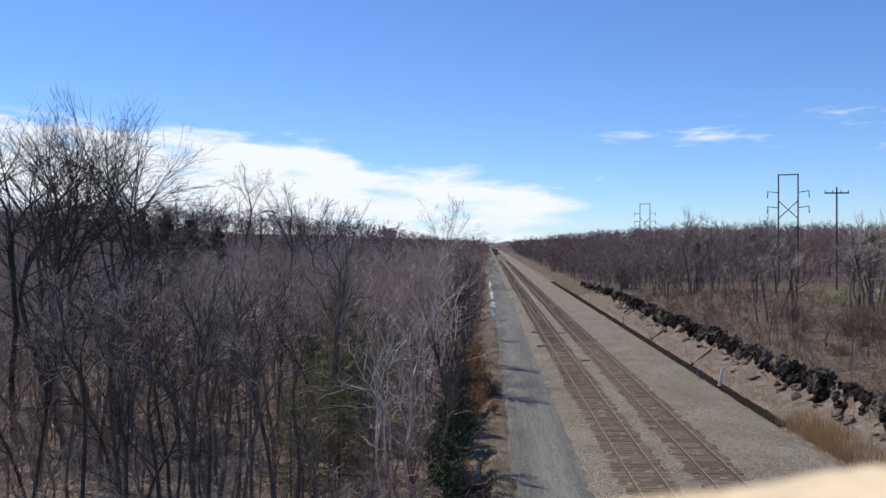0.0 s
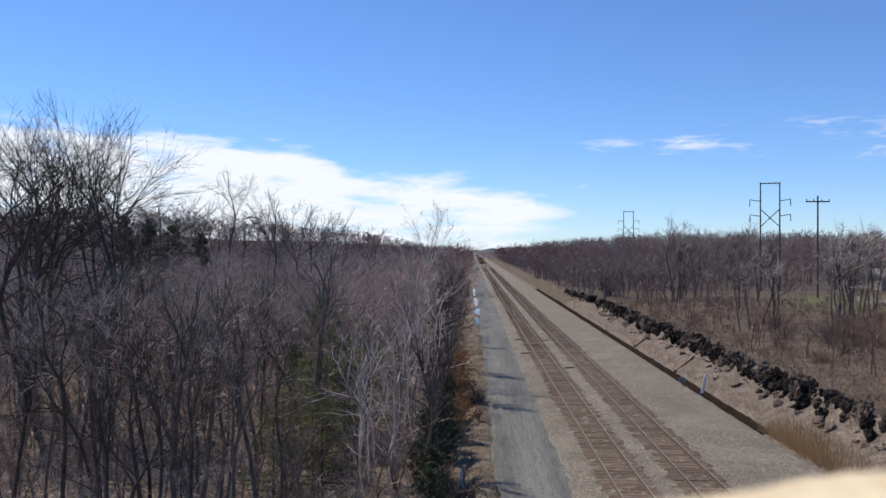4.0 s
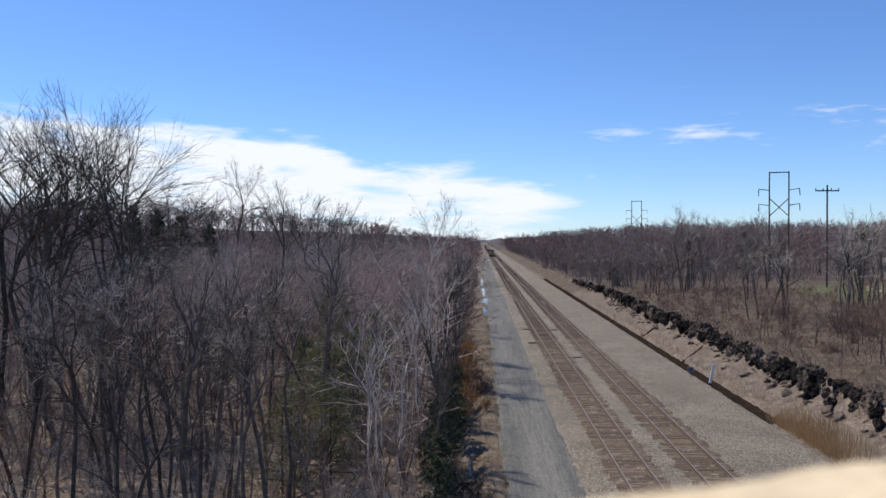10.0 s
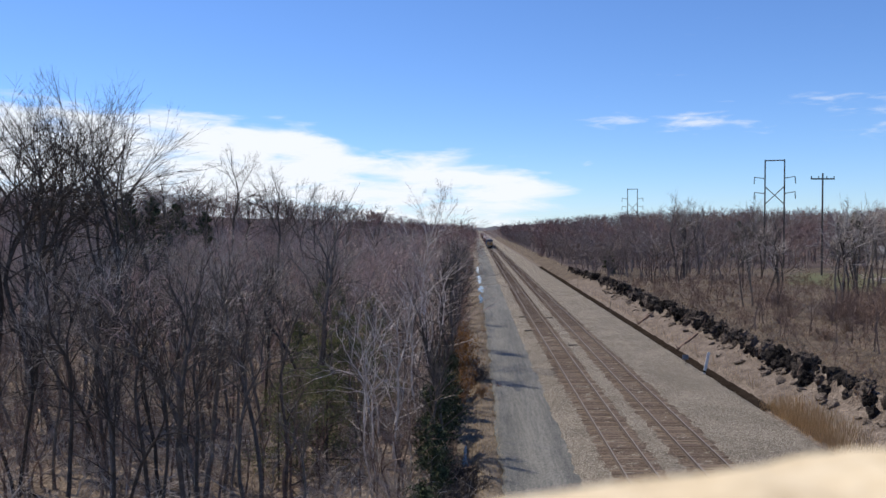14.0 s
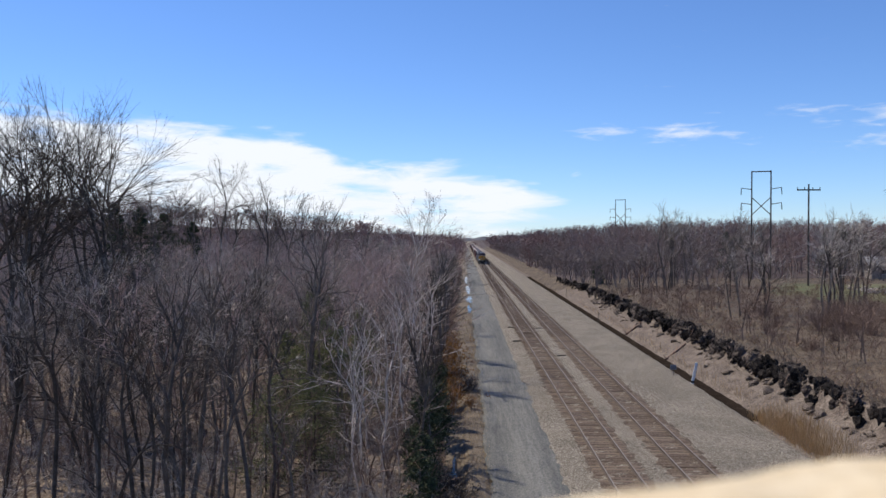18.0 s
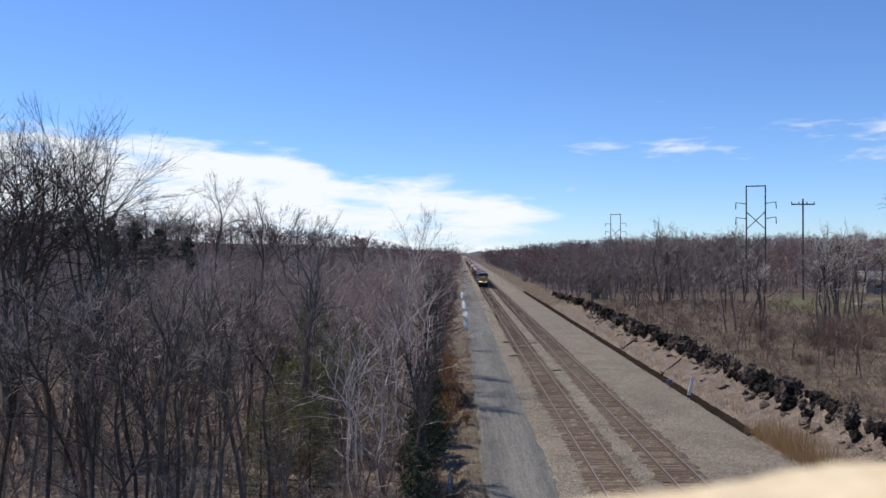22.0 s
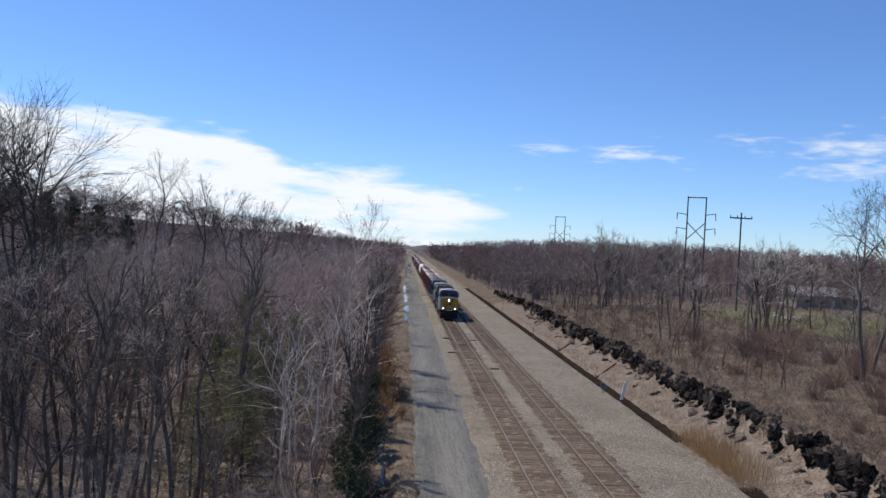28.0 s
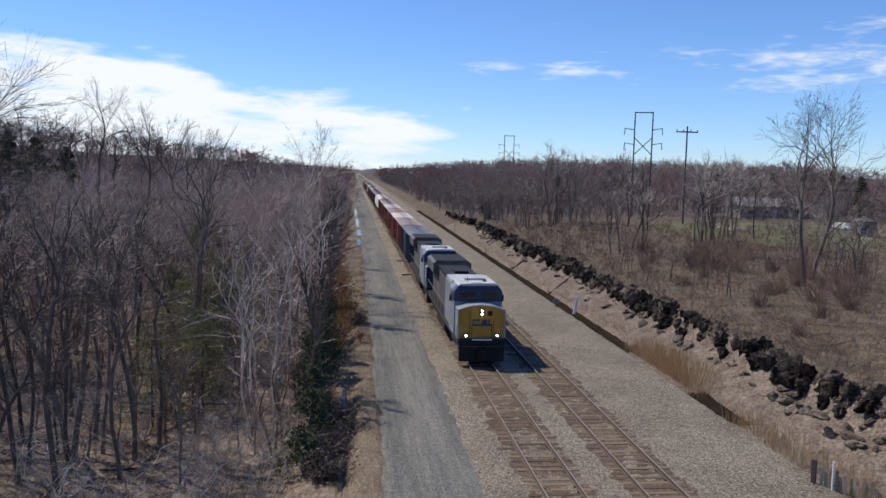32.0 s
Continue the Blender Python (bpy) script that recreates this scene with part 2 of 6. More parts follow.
M_YELLOW = mat("yellow_enamel", [(0.30, 0.158, 0.014), (0.38, 0.205, 0.02), (0.46, 0.26, 0.035)], 1.2, 0.5, bump=0.0, spec=0.4)
M_BLUE = mat("dark_blue_enamel", [(0.007, 0.016, 0.055), (0.012, 0.026, 0.085), (0.02, 0.038, 0.11)], 1.2, 0.4, bump=0.0, spec=0.5)
M_GREY = mat("grey_enamel", [(0.13, 0.155, 0.19), (0.21, 0.235, 0.275), (0.30, 0.325, 0.36)], 0.9, 0.5, bump=0.0, spec=0.4, stretch=(1, 0.3, 1))
M_ROOF = mat("weathered_roof_metal", [(0.20, 0.20, 0.21), (0.40, 0.40, 0.41), (0.58, 0.58, 0.58)], 0.7, 0.6, bump=0.1, stretch=(1, 0.3, 1))
M_DARK = mat("sooty_steel", [(0.006, 0.006, 0.007), (0.014, 0.0135, 0.0135), (0.03, 0.028, 0.027)], 1.5, 0.75, bump=0.1)
M_GRIME = mat("soot_stained_grey", [(0.045, 0.045, 0.047), (0.10, 0.10, 0.10), (0.18, 0.18, 0.178)], 0.8, 0.65, bump=0.05, stretch=(1, 0.4, 1))
M_GLASSY = mat("dark_cab_glass", [(0.01, 0.012, 0.016), (0.016, 0.02, 0.025), (0.024, 0.03, 0.036)], 1.0, 0.08, bump=0.0, spec=0.6)
M_BOX = mat("red_brown_car_paint", [(0.12, 0.034, 0.025), (0.19, 0.055, 0.04), (0.25, 0.085, 0.062)], 0.8, 0.7, bump=0.05, obj_rand=0.35, stretch=(1, 0.4, 1))
M_BOXROOF = mat("faded_car_roof", [(0.22, 0.16, 0.14), (0.34, 0.26, 0.23), (0.46, 0.37, 0.33)], 0.6, 0.75, bump=0.1, stretch=(1, 0.3, 1))
M_PALEROOF = mat("pale_car_roof", [(0.42, 0.37, 0.33), (0.58, 0.52, 0.47), (0.68, 0.63, 0.58)], 0.6, 0.7, bump=0.1, stretch=(1, 0.3, 1))
M_BLUEBOX = mat("slate_blue_car_paint", [(0.03, 0.04, 0.07), (0.05, 0.065, 0.10), (0.08, 0.095, 0.13)], 0.8, 0.65, bump=0.05)
M_SLATE = mat("slate_grey_roof", [(0.10, 0.11, 0.125), (0.16, 0.17, 0.19), (0.24, 0.25, 0.265)], 0.7, 0.7, bump=0.1, stretch=(1, 0.3, 1))
M_WHITE = mat("white_car_paint", [(0.5, 0.49, 0.47), (0.66, 0.65, 0.62), (0.75, 0.74, 0.71)], 0.8, 0.6, bump=0.0)
M_LAMP = glow("headlight_glow", (1.0, 0.93, 0.8), 26.0)
M_PAINT = mat("white_post_paint", [(0.55, 0.54, 0.52), (0.72, 0.71, 0.69), (0.8, 0.79, 0.77)], 3.0, 0.6, bump=0.05)
M_WOOD = mat("weathered_pole_wood", [(0.05, 0.04, 0.034), (0.085, 0.07, 0.06), (0.13, 0.11, 0.095)], 2.0, 0.9, bump=0.3, stretch=(3, 3, 0.3))
M_FENCE = mat("silvered_old_board", [(0.17, 0.145, 0.12), (0.30, 0.26, 0.22), (0.42, 0.375, 0.325)], 3.0, 0.92, bump=0.5, stretch=(4, 4, 0.4), obj_rand=0.4)
M_STEEL = mat("weathered_steel", [(0.06, 0.055, 0.055), (0.1, 0.092, 0.09), (0.15, 0.135, 0.13)], 1.5, 0.7, metal=0.3, bump=0.05)
M_SHINGLE = mat("grey_roof_shingle", [(0.2, 0.19, 0.19), (0.28, 0.27, 0.26), (0.36, 0.35, 0.34)], 1.5, 0.9, bump=0.3)
# woodland of the far ridge, with the haze of distance mixed into its blue-grey
M_RIDGE = mat("distant_woodland", [(0.10, 0.095, 0.105), (0.15, 0.145, 0.155), (0.20, 0.195, 0.205)], 0.02, 0.95, bump=0.0, fine=0.3)
M_CANOPY = mat("wooded_slope", [(0.035, 0.026, 0.023), (0.085, 0.062, 0.055), (0.14, 0.105, 0.095)], 0.12, 0.95, bump=1.0, fine=0.9, dist=0.8)
M_BRUSH = mat("brown_brushwood", [(0.12, 0.08, 0.06), (0.22, 0.15, 0.115), (0.32, 0.225, 0.175)], 0.8, 0.95, bump=0.0, island=0.4, spec=0.05)
M_SIDING = mat("tan_siding", [(0.28, 0.24, 0.2), (0.38, 0.33, 0.28), (0.45, 0.4, 0.34)], 1.0, 0.85, bump=0.1)



def translucent(m, amount):
    """Lets light shine through thin dry leaves and stalks."""
    nt = m.node_tree
    N, L = nt.nodes, nt.links
    out = [n for n in N if n.type == "OUTPUT_MATERIAL"][0]
    b = N["Principled BSDF"]
    t = N.new("ShaderNodeBsdfTranslucent")
    L.new(b.inputs["Base Color"].links[0].from_socket, t.inputs["Color"])
    mx = N.new("ShaderNodeMixShader")
    mx.inputs[0].default_value = amount
    L.new(b.outputs[0], mx.inputs[1])
    L.new(t.outputs[0], mx.inputs[2])
    L.new(mx.outputs[0], out.inputs["Surface"])


for thin in (M_STRAW, M_REED, M_RUSSET, M_OLIVE):
    translucent(thin, 0.5)

# ---- mesh helpers ----
def part(name, bm, material, parent=None, label=""):
    """Link a bmesh as one mesh object, under a thing or a part if one is given."""
    me = bpy.data.meshes.new(name)
    bm.to_mesh(me)
    bm.free()
    me.materials.append(material)
    ob = new(name, me)
    ob.parent = parent
    if label:
        tagged(ob, label)
    return ob


def mesh_np(name, v, q, materials, mi=None, smooth=False):
    """A mesh from an array of corners and an array of four-sided faces."""
    me = bpy.data.meshes.new(name)
    v, q = np.asarray(v, np.float32), np.asarray(q, np.int32)
    me.vertices.add(len(v))
    me.vertices.foreach_set("co", v.ravel())
    me.loops.add(q.size)
    me.loops.foreach_set("vertex_index", q.ravel())
    me.polygons.add(len(q))
    me.polygons.foreach_set("loop_start", np.arange(len(q), dtype=np.int32) * q.shape[1])
    me.polygons.foreach_set("loop_total", np.full(len(q), q.shape[1], np.int32))
    for m in materials:
        me.materials.append(m)
    if mi is not None:
        me.polygons.foreach_set("material_index", np.asarray(mi, np.int32))
    me.polygons.foreach_set("use_smooth", np.full(len(q), smooth))
    me.update(calc_edges=True)
    me.validate()
    return me


def thing(name, m=None, label="", category="", group="", kind=""):
    e = new(name)
    if m is not None:
        e.matrix_basis = m
    return tagged(e, label, category, group, kind)


def box(bm, x0, x1, y0, y1, z0, z1, bevel=0.0):
    r = bmesh.ops.create_cube(bm, size=1.0, matrix=Matrix.Translation(((x0 + x1) / 2, (y0 + y1) / 2, (z0 + z1) / 2)) @ Matrix.Diagonal((x1 - x0, y1 - y0, z1 - z0, 1)))
    if bevel:
        es = {e for v in r["verts"] for e in v.link_edges}
        bmesh.ops.bevel(bm, geom=list(es), offset=bevel, segments=2, affect="EDGES")
    return bm


def boxes(*rows, bevel=0.0):
    bm = bmesh.new()
    for row in rows:
        box(bm, *row, bevel=bevel)
    return bm


def rod(bm, a, b, r0, r1=None, n=8):
    a, b = Vector(a), Vector(b)
    r1 = r0 if r1 is None else r1
    m = Matrix.Translation((a + b) / 2) @ (b - a).to_track_quat("Z", "Y").to_matrix().to_4x4()
    bmesh.ops.create_cone(bm, cap_ends=True, segments=n, radius1=r0, radius2=max(r1, 1e-4), depth=(b - a).length, matrix=m)
    return bm


def rods(*rows, n=8):
    bm = bmesh.new()
    for row in rows:
        rod(bm, *row, n=n)
    return bm


def prism(bm, outline, y0, y1):
    """An outline in x and z, drawn out along y."""
    a = [bm.verts.new((x, y0, z)) for x, z in outline]
    b = [bm.verts.new((x, y1, z)) for x, z in outline]
    bm.faces.new(a)
    bm.faces.new(b[::-1])
    for i in range(len(a)):
        j = (i + 1) % len(a)
        bm.faces.new((a[j], a[i], b[i], b[j]))
    bmesh.ops.recalc_face_normals(bm, faces=bm.faces)
    return bm


def tubes(segs, sides=3):
    """Corners and faces of tapered rods; a row holds two ends and two radii."""
    s = np.asarray(segs, float)
    p, q, r0, r1 = s[:, 0:3], s[:, 3:6], s[:, 6], s[:, 7]
    d = q - p
    d /= np.maximum(np.linalg.norm(d, axis=1, keepdims=True), 1e-9)
    ref = np.where(np.abs(d[:, 2:3]) > 0.9, [[1.0, 0, 0]], [[0, 0, 1.0]])
    u = np.cross(d, ref)
    u /= np.linalg.norm(u, axis=1, keepdims=True)
    w = np.cross(d, u)
    a = np.arange(sides) * 2 * np.pi / sides
    ring = np.cos(a)[None, :, None] * u[:, None] + np.sin(a)[None, :, None] * w[:, None]
    v = np.concatenate([p[:, None] + ring * r0[:, None, None], q[:, None] + ring * r1[:, None, None]], 1)
    k = np.arange(sides)
    f = np.stack([k, (k + 1) % sides, sides + (k + 1) % sides, sides + k], 1)
    quads = f[None] + (np.arange(len(s)) * 2 * sides)[:, None, None]
    return v.reshape(-1, 3), quads.reshape(-1, 4)


# ---- ground ----
def smooth(a, b, x):
    t = np.clip((np.asarray(x, float) - a) / (b - a), 0, 1)
    return t * t * (3 - 2 * t)


def rock_x(y):
    """Foot of the rock ledge along the cut."""
    y = np.asarray(y, float)
    return 23.35 + 0.004 * (np.clip(y, 40, 160) - 40) + 0.28 * np.sin(y * 0.085 + 0.6) + 0.15 * np.sin(y * 0.31) - 0.5 * smooth(150, 240, y)


def ripple(x, y):
    return 0.5 * np.sin(0.31 * x + 1.3 * np.sin(0.17 * y)) + 0.3 * np.sin(0.53 * y + 0.9 * np.sin(0.41 * x)) + 0.2 * np.sin(1.3 * x + 1.1 * y)


def ground_z(x, y):
    """The lie of the land: woods, road strip, rail bed, ditch, bank, ledge and field."""
    x, y = np.asarray(x, float), np.asarray(y, float)
    left = -1.15 * smooth(-1.0, -3.0, x) + 0.25 * ripple(x, y) * smooth(-2, -6, x)
    left = left - (0.12 + 0.5 * smooth(30, 33, y) * smooth(49, 46, y) + 0.45 * smooth(57, 59, y) * smooth(66, 63, y)) * smooth(0.3, -0.3, x) * smooth(-2.1, -1.2, x)
    left = left + 13.0 * smooth(120, 420, y) * smooth(-12, -90, x) + 6.0 * smooth(60, 160, -x) * smooth(20, 120, y) + 1.6 * np.sin(0.021 * x + 0.9 * np.sin(0.013 * y)) * smooth(150, 260, y) * smooth(-15, -50, x)
    wet = 0.25 + 0.75 * smooth(38.5, 40, y) * (1 - 0.55 * smooth(44, 47, y) * smooth(59, 56, y)) * (1 - 0.5 * smooth(120, 200, y))
    ditch = -0.45 * smooth(18.8, 19.3, x) * smooth(21.1, 20.3, x) * wet
    rx = rock_x(y)
    bank = 0.75 * smooth(20.6, rx + 0.1, x)
    fall = 1 - 0.55 * smooth(150, 230, y)
    ledge = 1.35 * smooth(rx - 0.1, rx + 1.5, x) * fall
    field = 0.65 * smooth(rx + 1.5, rx + 14, x) + 0.22 * ripple(x, y) * smooth(rx + 1.3, rx + 4, x) + 0.10 * ripple(2.1 * x, 2.3 * y) * smooth(20.4, 21.2, x)
    far = 8.0 * smooth(180, 520, y) * smooth(30, 120, x)
    return left + ditch + bank + ledge + field + far - 0.2 * smooth(1.1, 1.5, x) * smooth(18.7, 18.3, x) - 0.12


def gz(x, y):
    return float(ground_z(x, y))


def build_ground():
    xs = np.concatenate([-np.geomspace(3500, 14, 40), np.arange(-13.5, -3, 0.5), np.arange(-3, 1.5, 0.25), np.arange(1.5, 17.5, 2.0), np.arange(17.5, 34, 0.25), np.geomspace(34, 3500, 60)])
    ys = np.concatenate([[-400, -200, -100, -50, -20], np.arange(0, 130, 0.75), np.geomspace(130, 4500, 110)])
    X, Y = np.meshgrid(xs, ys, indexing="xy")
    Z = ground_z(X, Y)
    rs = np.random.RandomState(3)
    Z = Z + rs.normal(0, 0.035, Z.shape) * (np.abs(X - 9.5) > 9.5)
    nx, ny = len(xs), len(ys)
    i = (np.arange(ny - 1)[:, None] * nx + np.arange(nx - 1)[None]).ravel()
    quads = np.stack([i, i + 1, i + nx + 1, i + nx], 1)
    cx, cy = (X[:-1, :-1] + X[1:, 1:]).ravel() / 2, (Y[:-1, :-1] + Y[1:, 1:]).ravel() / 2
    mi = np.zeros(len(cx), int)
    mi[(cx > -0.9) & (cx < 1.4)] = 1
    mi[(cx >= 1.4) & (cx < 18.9)] = 2
    mi[(cx >= 18.9) & (cx < rock_x(cy) + 1.3)] = 4
    mi[(cx >= 18.9) & (cx < 20.4) & (((cy > 39) & (cy < 46)) | (cy > 56)) & (cy < 260)] = 3
    mi[cx >= rock_x(cy) + 1.3] = 5
    mi[(cx > 20.5) & (cy > 185 + 4 * np.sin(cx))] = 5
    mi[((cx < -12) & (cy > 105)) | (cx < -45) | ((cx > 25) & (cy > 200)) | (cx > 170) | (cy > 900)] = 7
    mi[(cx > 58 + 6 * np.sin(cy * 0.08)) & (cx < 150) & (cy > 105) & (cy < 165 + 5 * np.sin(cx * 0.1))] = 6
    me = mesh_np("ground", np.stack([X, Y, Z], -1).reshape(-1, 3), quads, [M_LITTER, M_STRIP, M_BALLAST, M_MUD, M_BANK, M_FIELD, M_GREEN, M_CANOPY], mi, True)
    tagged(new("ground", me), "brown woodland floor, earth bank and dry field", "ground", kind="structure")


def strip(name, outline, y0, y1, steps, material, label, category, rough=0.0, seed=0, edge=0.0):
    """A long bed with a cross-section in x and z, slightly uneven."""
    rs = np.random.RandomState(seed)
    ys = np.concatenate([np.arange(y0, 140, steps), np.geomspace(140, y1, 60)])
    o = np.array(outline, float)
    V = np.zeros((len(ys), len(o), 3))
    V[..., 0], V[..., 2] = o[None, :, 0], o[None, :, 1]
    V[..., 1] = ys[:, None]
    V[..., 2] += rs.normal(0, rough, V.shape[:2])
    V[:, 1:-1, 0] += rs.normal(0, rough * 2, (len(ys), len(o) - 2))
    for e in (0, 1, -2, -1):
        V[:, e, 0] += edge * (0.6 * np.sin(ys * 0.35 + e) + 0.4 * np.sin(ys * 1.1 + 2 * e) + rs.normal(0, 0.3, len(ys)))
    n = len(o)
    i = (np.arange(len(ys) - 1)[:, None] * n + np.arange(n - 1)[None]).ravel()
    me = mesh_np(name, V.reshape(-1, 3), np.stack([i, i + 1, i + n + 1, i + n], 1), [material], None, True)
    return tagged(new(name, me), label, category, kind="structure")


TRACKS = (7.92, 11.78)
GAUGE = 1.505


def build_beds():
    out = [(4.4, -0.28), (4.8, -0.18), (5.4, -0.1), (6.0, -0.07)]
    x = 6.4
    while x < 18.0:
        z = -0.02
        if x > 13.2:
            z = -0.025 - 0.05 * (x - 13.2) / 4
        out.append((x, z))
        x += 0.4
    out += [(18.2, -0.085), (18.6, -0.10), (18.9, -0.17), (19.12, -0.4), (19.28, -0.9)]
    strip("ballast", out, -25, 4000, 0.5, M_BALLAST, "grey-brown crushed stone ballast under the rails", "ballast", 0.018, 1, 0.10)
    road = [(1.25, -0.2)] + [(1.35 + 0.25 * k, -0.095 - 0.04 * math.exp(-((k - 4) / 1.6) ** 2) - 0.04 * math.exp(-((k - 11) / 1.6) ** 2)) for k in range(12)] + [(4.4, -0.11), (4.7, -0.125), (5.0, -0.15), (5.3, -0.22)]
    strip("road", road, -25, 900, 0.6, M_GRAVEL, "grey gravel service road with damp wheel ruts", "road", 0.012, 2, 0.2)
    def pool(name, x, y0, y1, z, half, k, label, group=""):
        n = 40
        ys = np.linspace(y0, y1, n)
        w = np.sin(np.linspace(0.02, np.pi - 0.02, n)) ** 0.4 * half * (1 + 0.35 * np.sin(ys * 0.9 + k) + 0.2 * np.sin(ys * 2.3 + 2 * k))
        c = x + 0.3 * half * np.sin(ys * 0.5 + k)
        V = np.concatenate([np.stack([c - w, ys, np.full(n, z)], 1), np.stack([c + w, ys, np.full(n, z)], 1)])
        i = np.arange(n - 1)
        tagged(new(name, mesh_np(name, V, np.stack([i, i + n, i + n + 1, i + 1], 1), [M_WATER])), label, "water", group, kind="structure")
    for k, (x, y0, y1, half) in enumerate(((0.95, 175, 205, 0.42), (1.1, 152, 168, 0.5), (0.95, 131, 146, 0.28), (0.75, 212, 250, 0.4))):
        pool("puddle", x, y0, y1, -0.045, half, k, "shallow rain puddle on the gravel road", "puddles on the road")
    pool("ditch_water", -0.5, 27, 49, -0.54, 0.14, 1, "still dark water in the ditch beside the road")
    pool("ditch_water", -1.0, 57.5, 65.5, -0.55, 0.24, 4, "still dark water in the ditch beside the road")


def build_rails():
    prof = [(-0.07, 0.0), (0.07, 0.0), (0.07, 0.015), (0.012, 0.035), (0.012, 0.12), (0.036, 0.13), (0.036, 0.165), (0.030, 0.172), (-0.030, 0.172), (-0.036, 0.165), (-0.036, 0.13), (-0.012, 0.12), (-0.012, 0.035), (-0.07, 0.015)]
    for cx in TRACKS:
        for s in (-1, 1):
            x = cx + s * GAUGE / 2
            e = thing("rail", pose(x, 0, 0.012), "long steel rail, rusty sides and shiny head", "rail", "rails of the two tracks", "structure")
            part("rail_web", prism(bmesh.new(), prof, -25, 1600), M_RAIL, e)
            bm = bmesh.new()
            box(bm, -0.030, 0.030, -25, 1600, 0.1725, 0.1765)
            part("rail_head", bm, M_RAILTOP, e, "polished running surface")


def build_ties():
    rs = np.random.RandomState(11)
    base = bmesh.new()
    box(base, -1.3, 1.3, -0.115, 0.115, -0.16, 0.012, bevel=0.012)
    me = bpy.data.meshes.new("tie")
    base.to_mesh(me)
    base.free()
    me.materials.append(M_TIE)
    v0 = np.array([v.co for v in me.vertices])
    far_v, far_q = [], []
    cube_q = np.array([[0, 1, 3, 2], [4, 6, 7, 5], [0, 2, 6, 4], [1, 5, 7, 3], [0, 4, 5, 1], [2, 3, 7, 6]])
    for k, cx in enumerate(TRACKS):
        tr = thing("track", pose(cx, 0, 0), "railway track of timber ties bedded in stone", "railway track", "two tracks", "structure")
        strip_ob = strip("tie_bed", [(-1.6, -0.05), (-1.25, -0.012), (-0.9, -0.006), (-0.5, -0.006), (0, -0.008), (0.5, -0.006), (0.9, -0.006), (1.25, -0.012), (1.6, -0.05)], -20, 1600, 0.6, M_BED, "brown dust-stained stone between the ties", "ballast", 0.008, 20 + k)
        strip_ob.matrix_basis = pose(cx, 0, 0)
        y, n = -18.0, 0
        while y < 520:
            if 22 < y < 101:
                t = new("tie", me)
                t.parent = tr
                t.matrix_basis = pose(rs.normal(0, 0.03), y + rs.normal(0, 0.015), rs.normal(0, 0.006), 0, 0, rs.normal(0, 0.6))
            else:
                c = np.array([[sx, sy, sz] for sx in (-1.3, 1.3) for sy in (-0.115, 0.115) for sz in (-0.16, 0.012)]) + [cx + rs.normal(0, 0.03), y, rs.normal(0, 0.006)]
                far_q.append(cube_q + 8 * len(far_v))
                far_v.append(c)
            y += 0.53
    for cx, side, skip in ((TRACKS[1] + GAUGE / 2, -1, 2), (TRACKS[0] + GAUGE / 2, -1, 3), (TRACKS[1] - GAUGE / 2, 1, 4)):
        av, aq = [], []
        for k, y in enumerate(np.arange(-18.0 + 0.53 * 40, 120, 0.53)):
            if k % skip == 0 or rs.rand() < 0.2:
                c = np.array([[sx, sy, sz] for sx in (-0.045, 0.045) for sy in (-0.03, 0.03) for sz in (0.0, 0.06)]) + [cx + side * 0.11, y + 0.17, 0.0]
                aq.append(cube_q + 8 * len(av))
                av.append(c)
        tagged(new("rail_anchor_row", mesh_np("rail_anchor_row", np.concatenate(av), np.concatenate(aq), [M_RAIL])), "rusty iron anchors clipped along the rail", "rail anchors", kind="stuff")
    me2 = mesh_np("tie_row", np.concatenate(far_v), np.concatenate(far_q), [M_TIE])
    tagged(new("tie_row", me2), "far timber ties under both tracks", "railway ties", kind="stuff")


def build_ridge():
    rs = np.random.RandomState(9)
    xs = np.linspace(-3200, 3200, 900)
    top = 13 + 5 * np.sin(xs * 0.004 + 1) + 3 * np.sin(xs * 0.013) + rs.uniform(-2.2, 2.2, len(xs)) - 9 * np.exp(-((xs - 20) / 140) ** 2)
    V = np.concatenate([np.stack([xs, 2300 - np.abs(xs) * 0.2, np.full_like(xs, -5)], 1), np.stack([xs, 2320 - np.abs(xs) * 0.2, top], 1), np.stack([xs, 2700 - np.abs(xs) * 0.2, top - 4], 1)])
    n = len(xs)
    i = np.arange(n - 1)
    q = np.concatenate([np.stack([i, i + 1, i + n + 1, i + n], 1), np.stack([i + n, i + n + 1, i + 2 * n + 1, i + 2 * n], 1)])
    tagged(new("distant_ridge", mesh_np("distant_ridge", V, q, [M_RIDGE])), "low hazy wooded ridge on the skyline", "ridge", kind="structure")


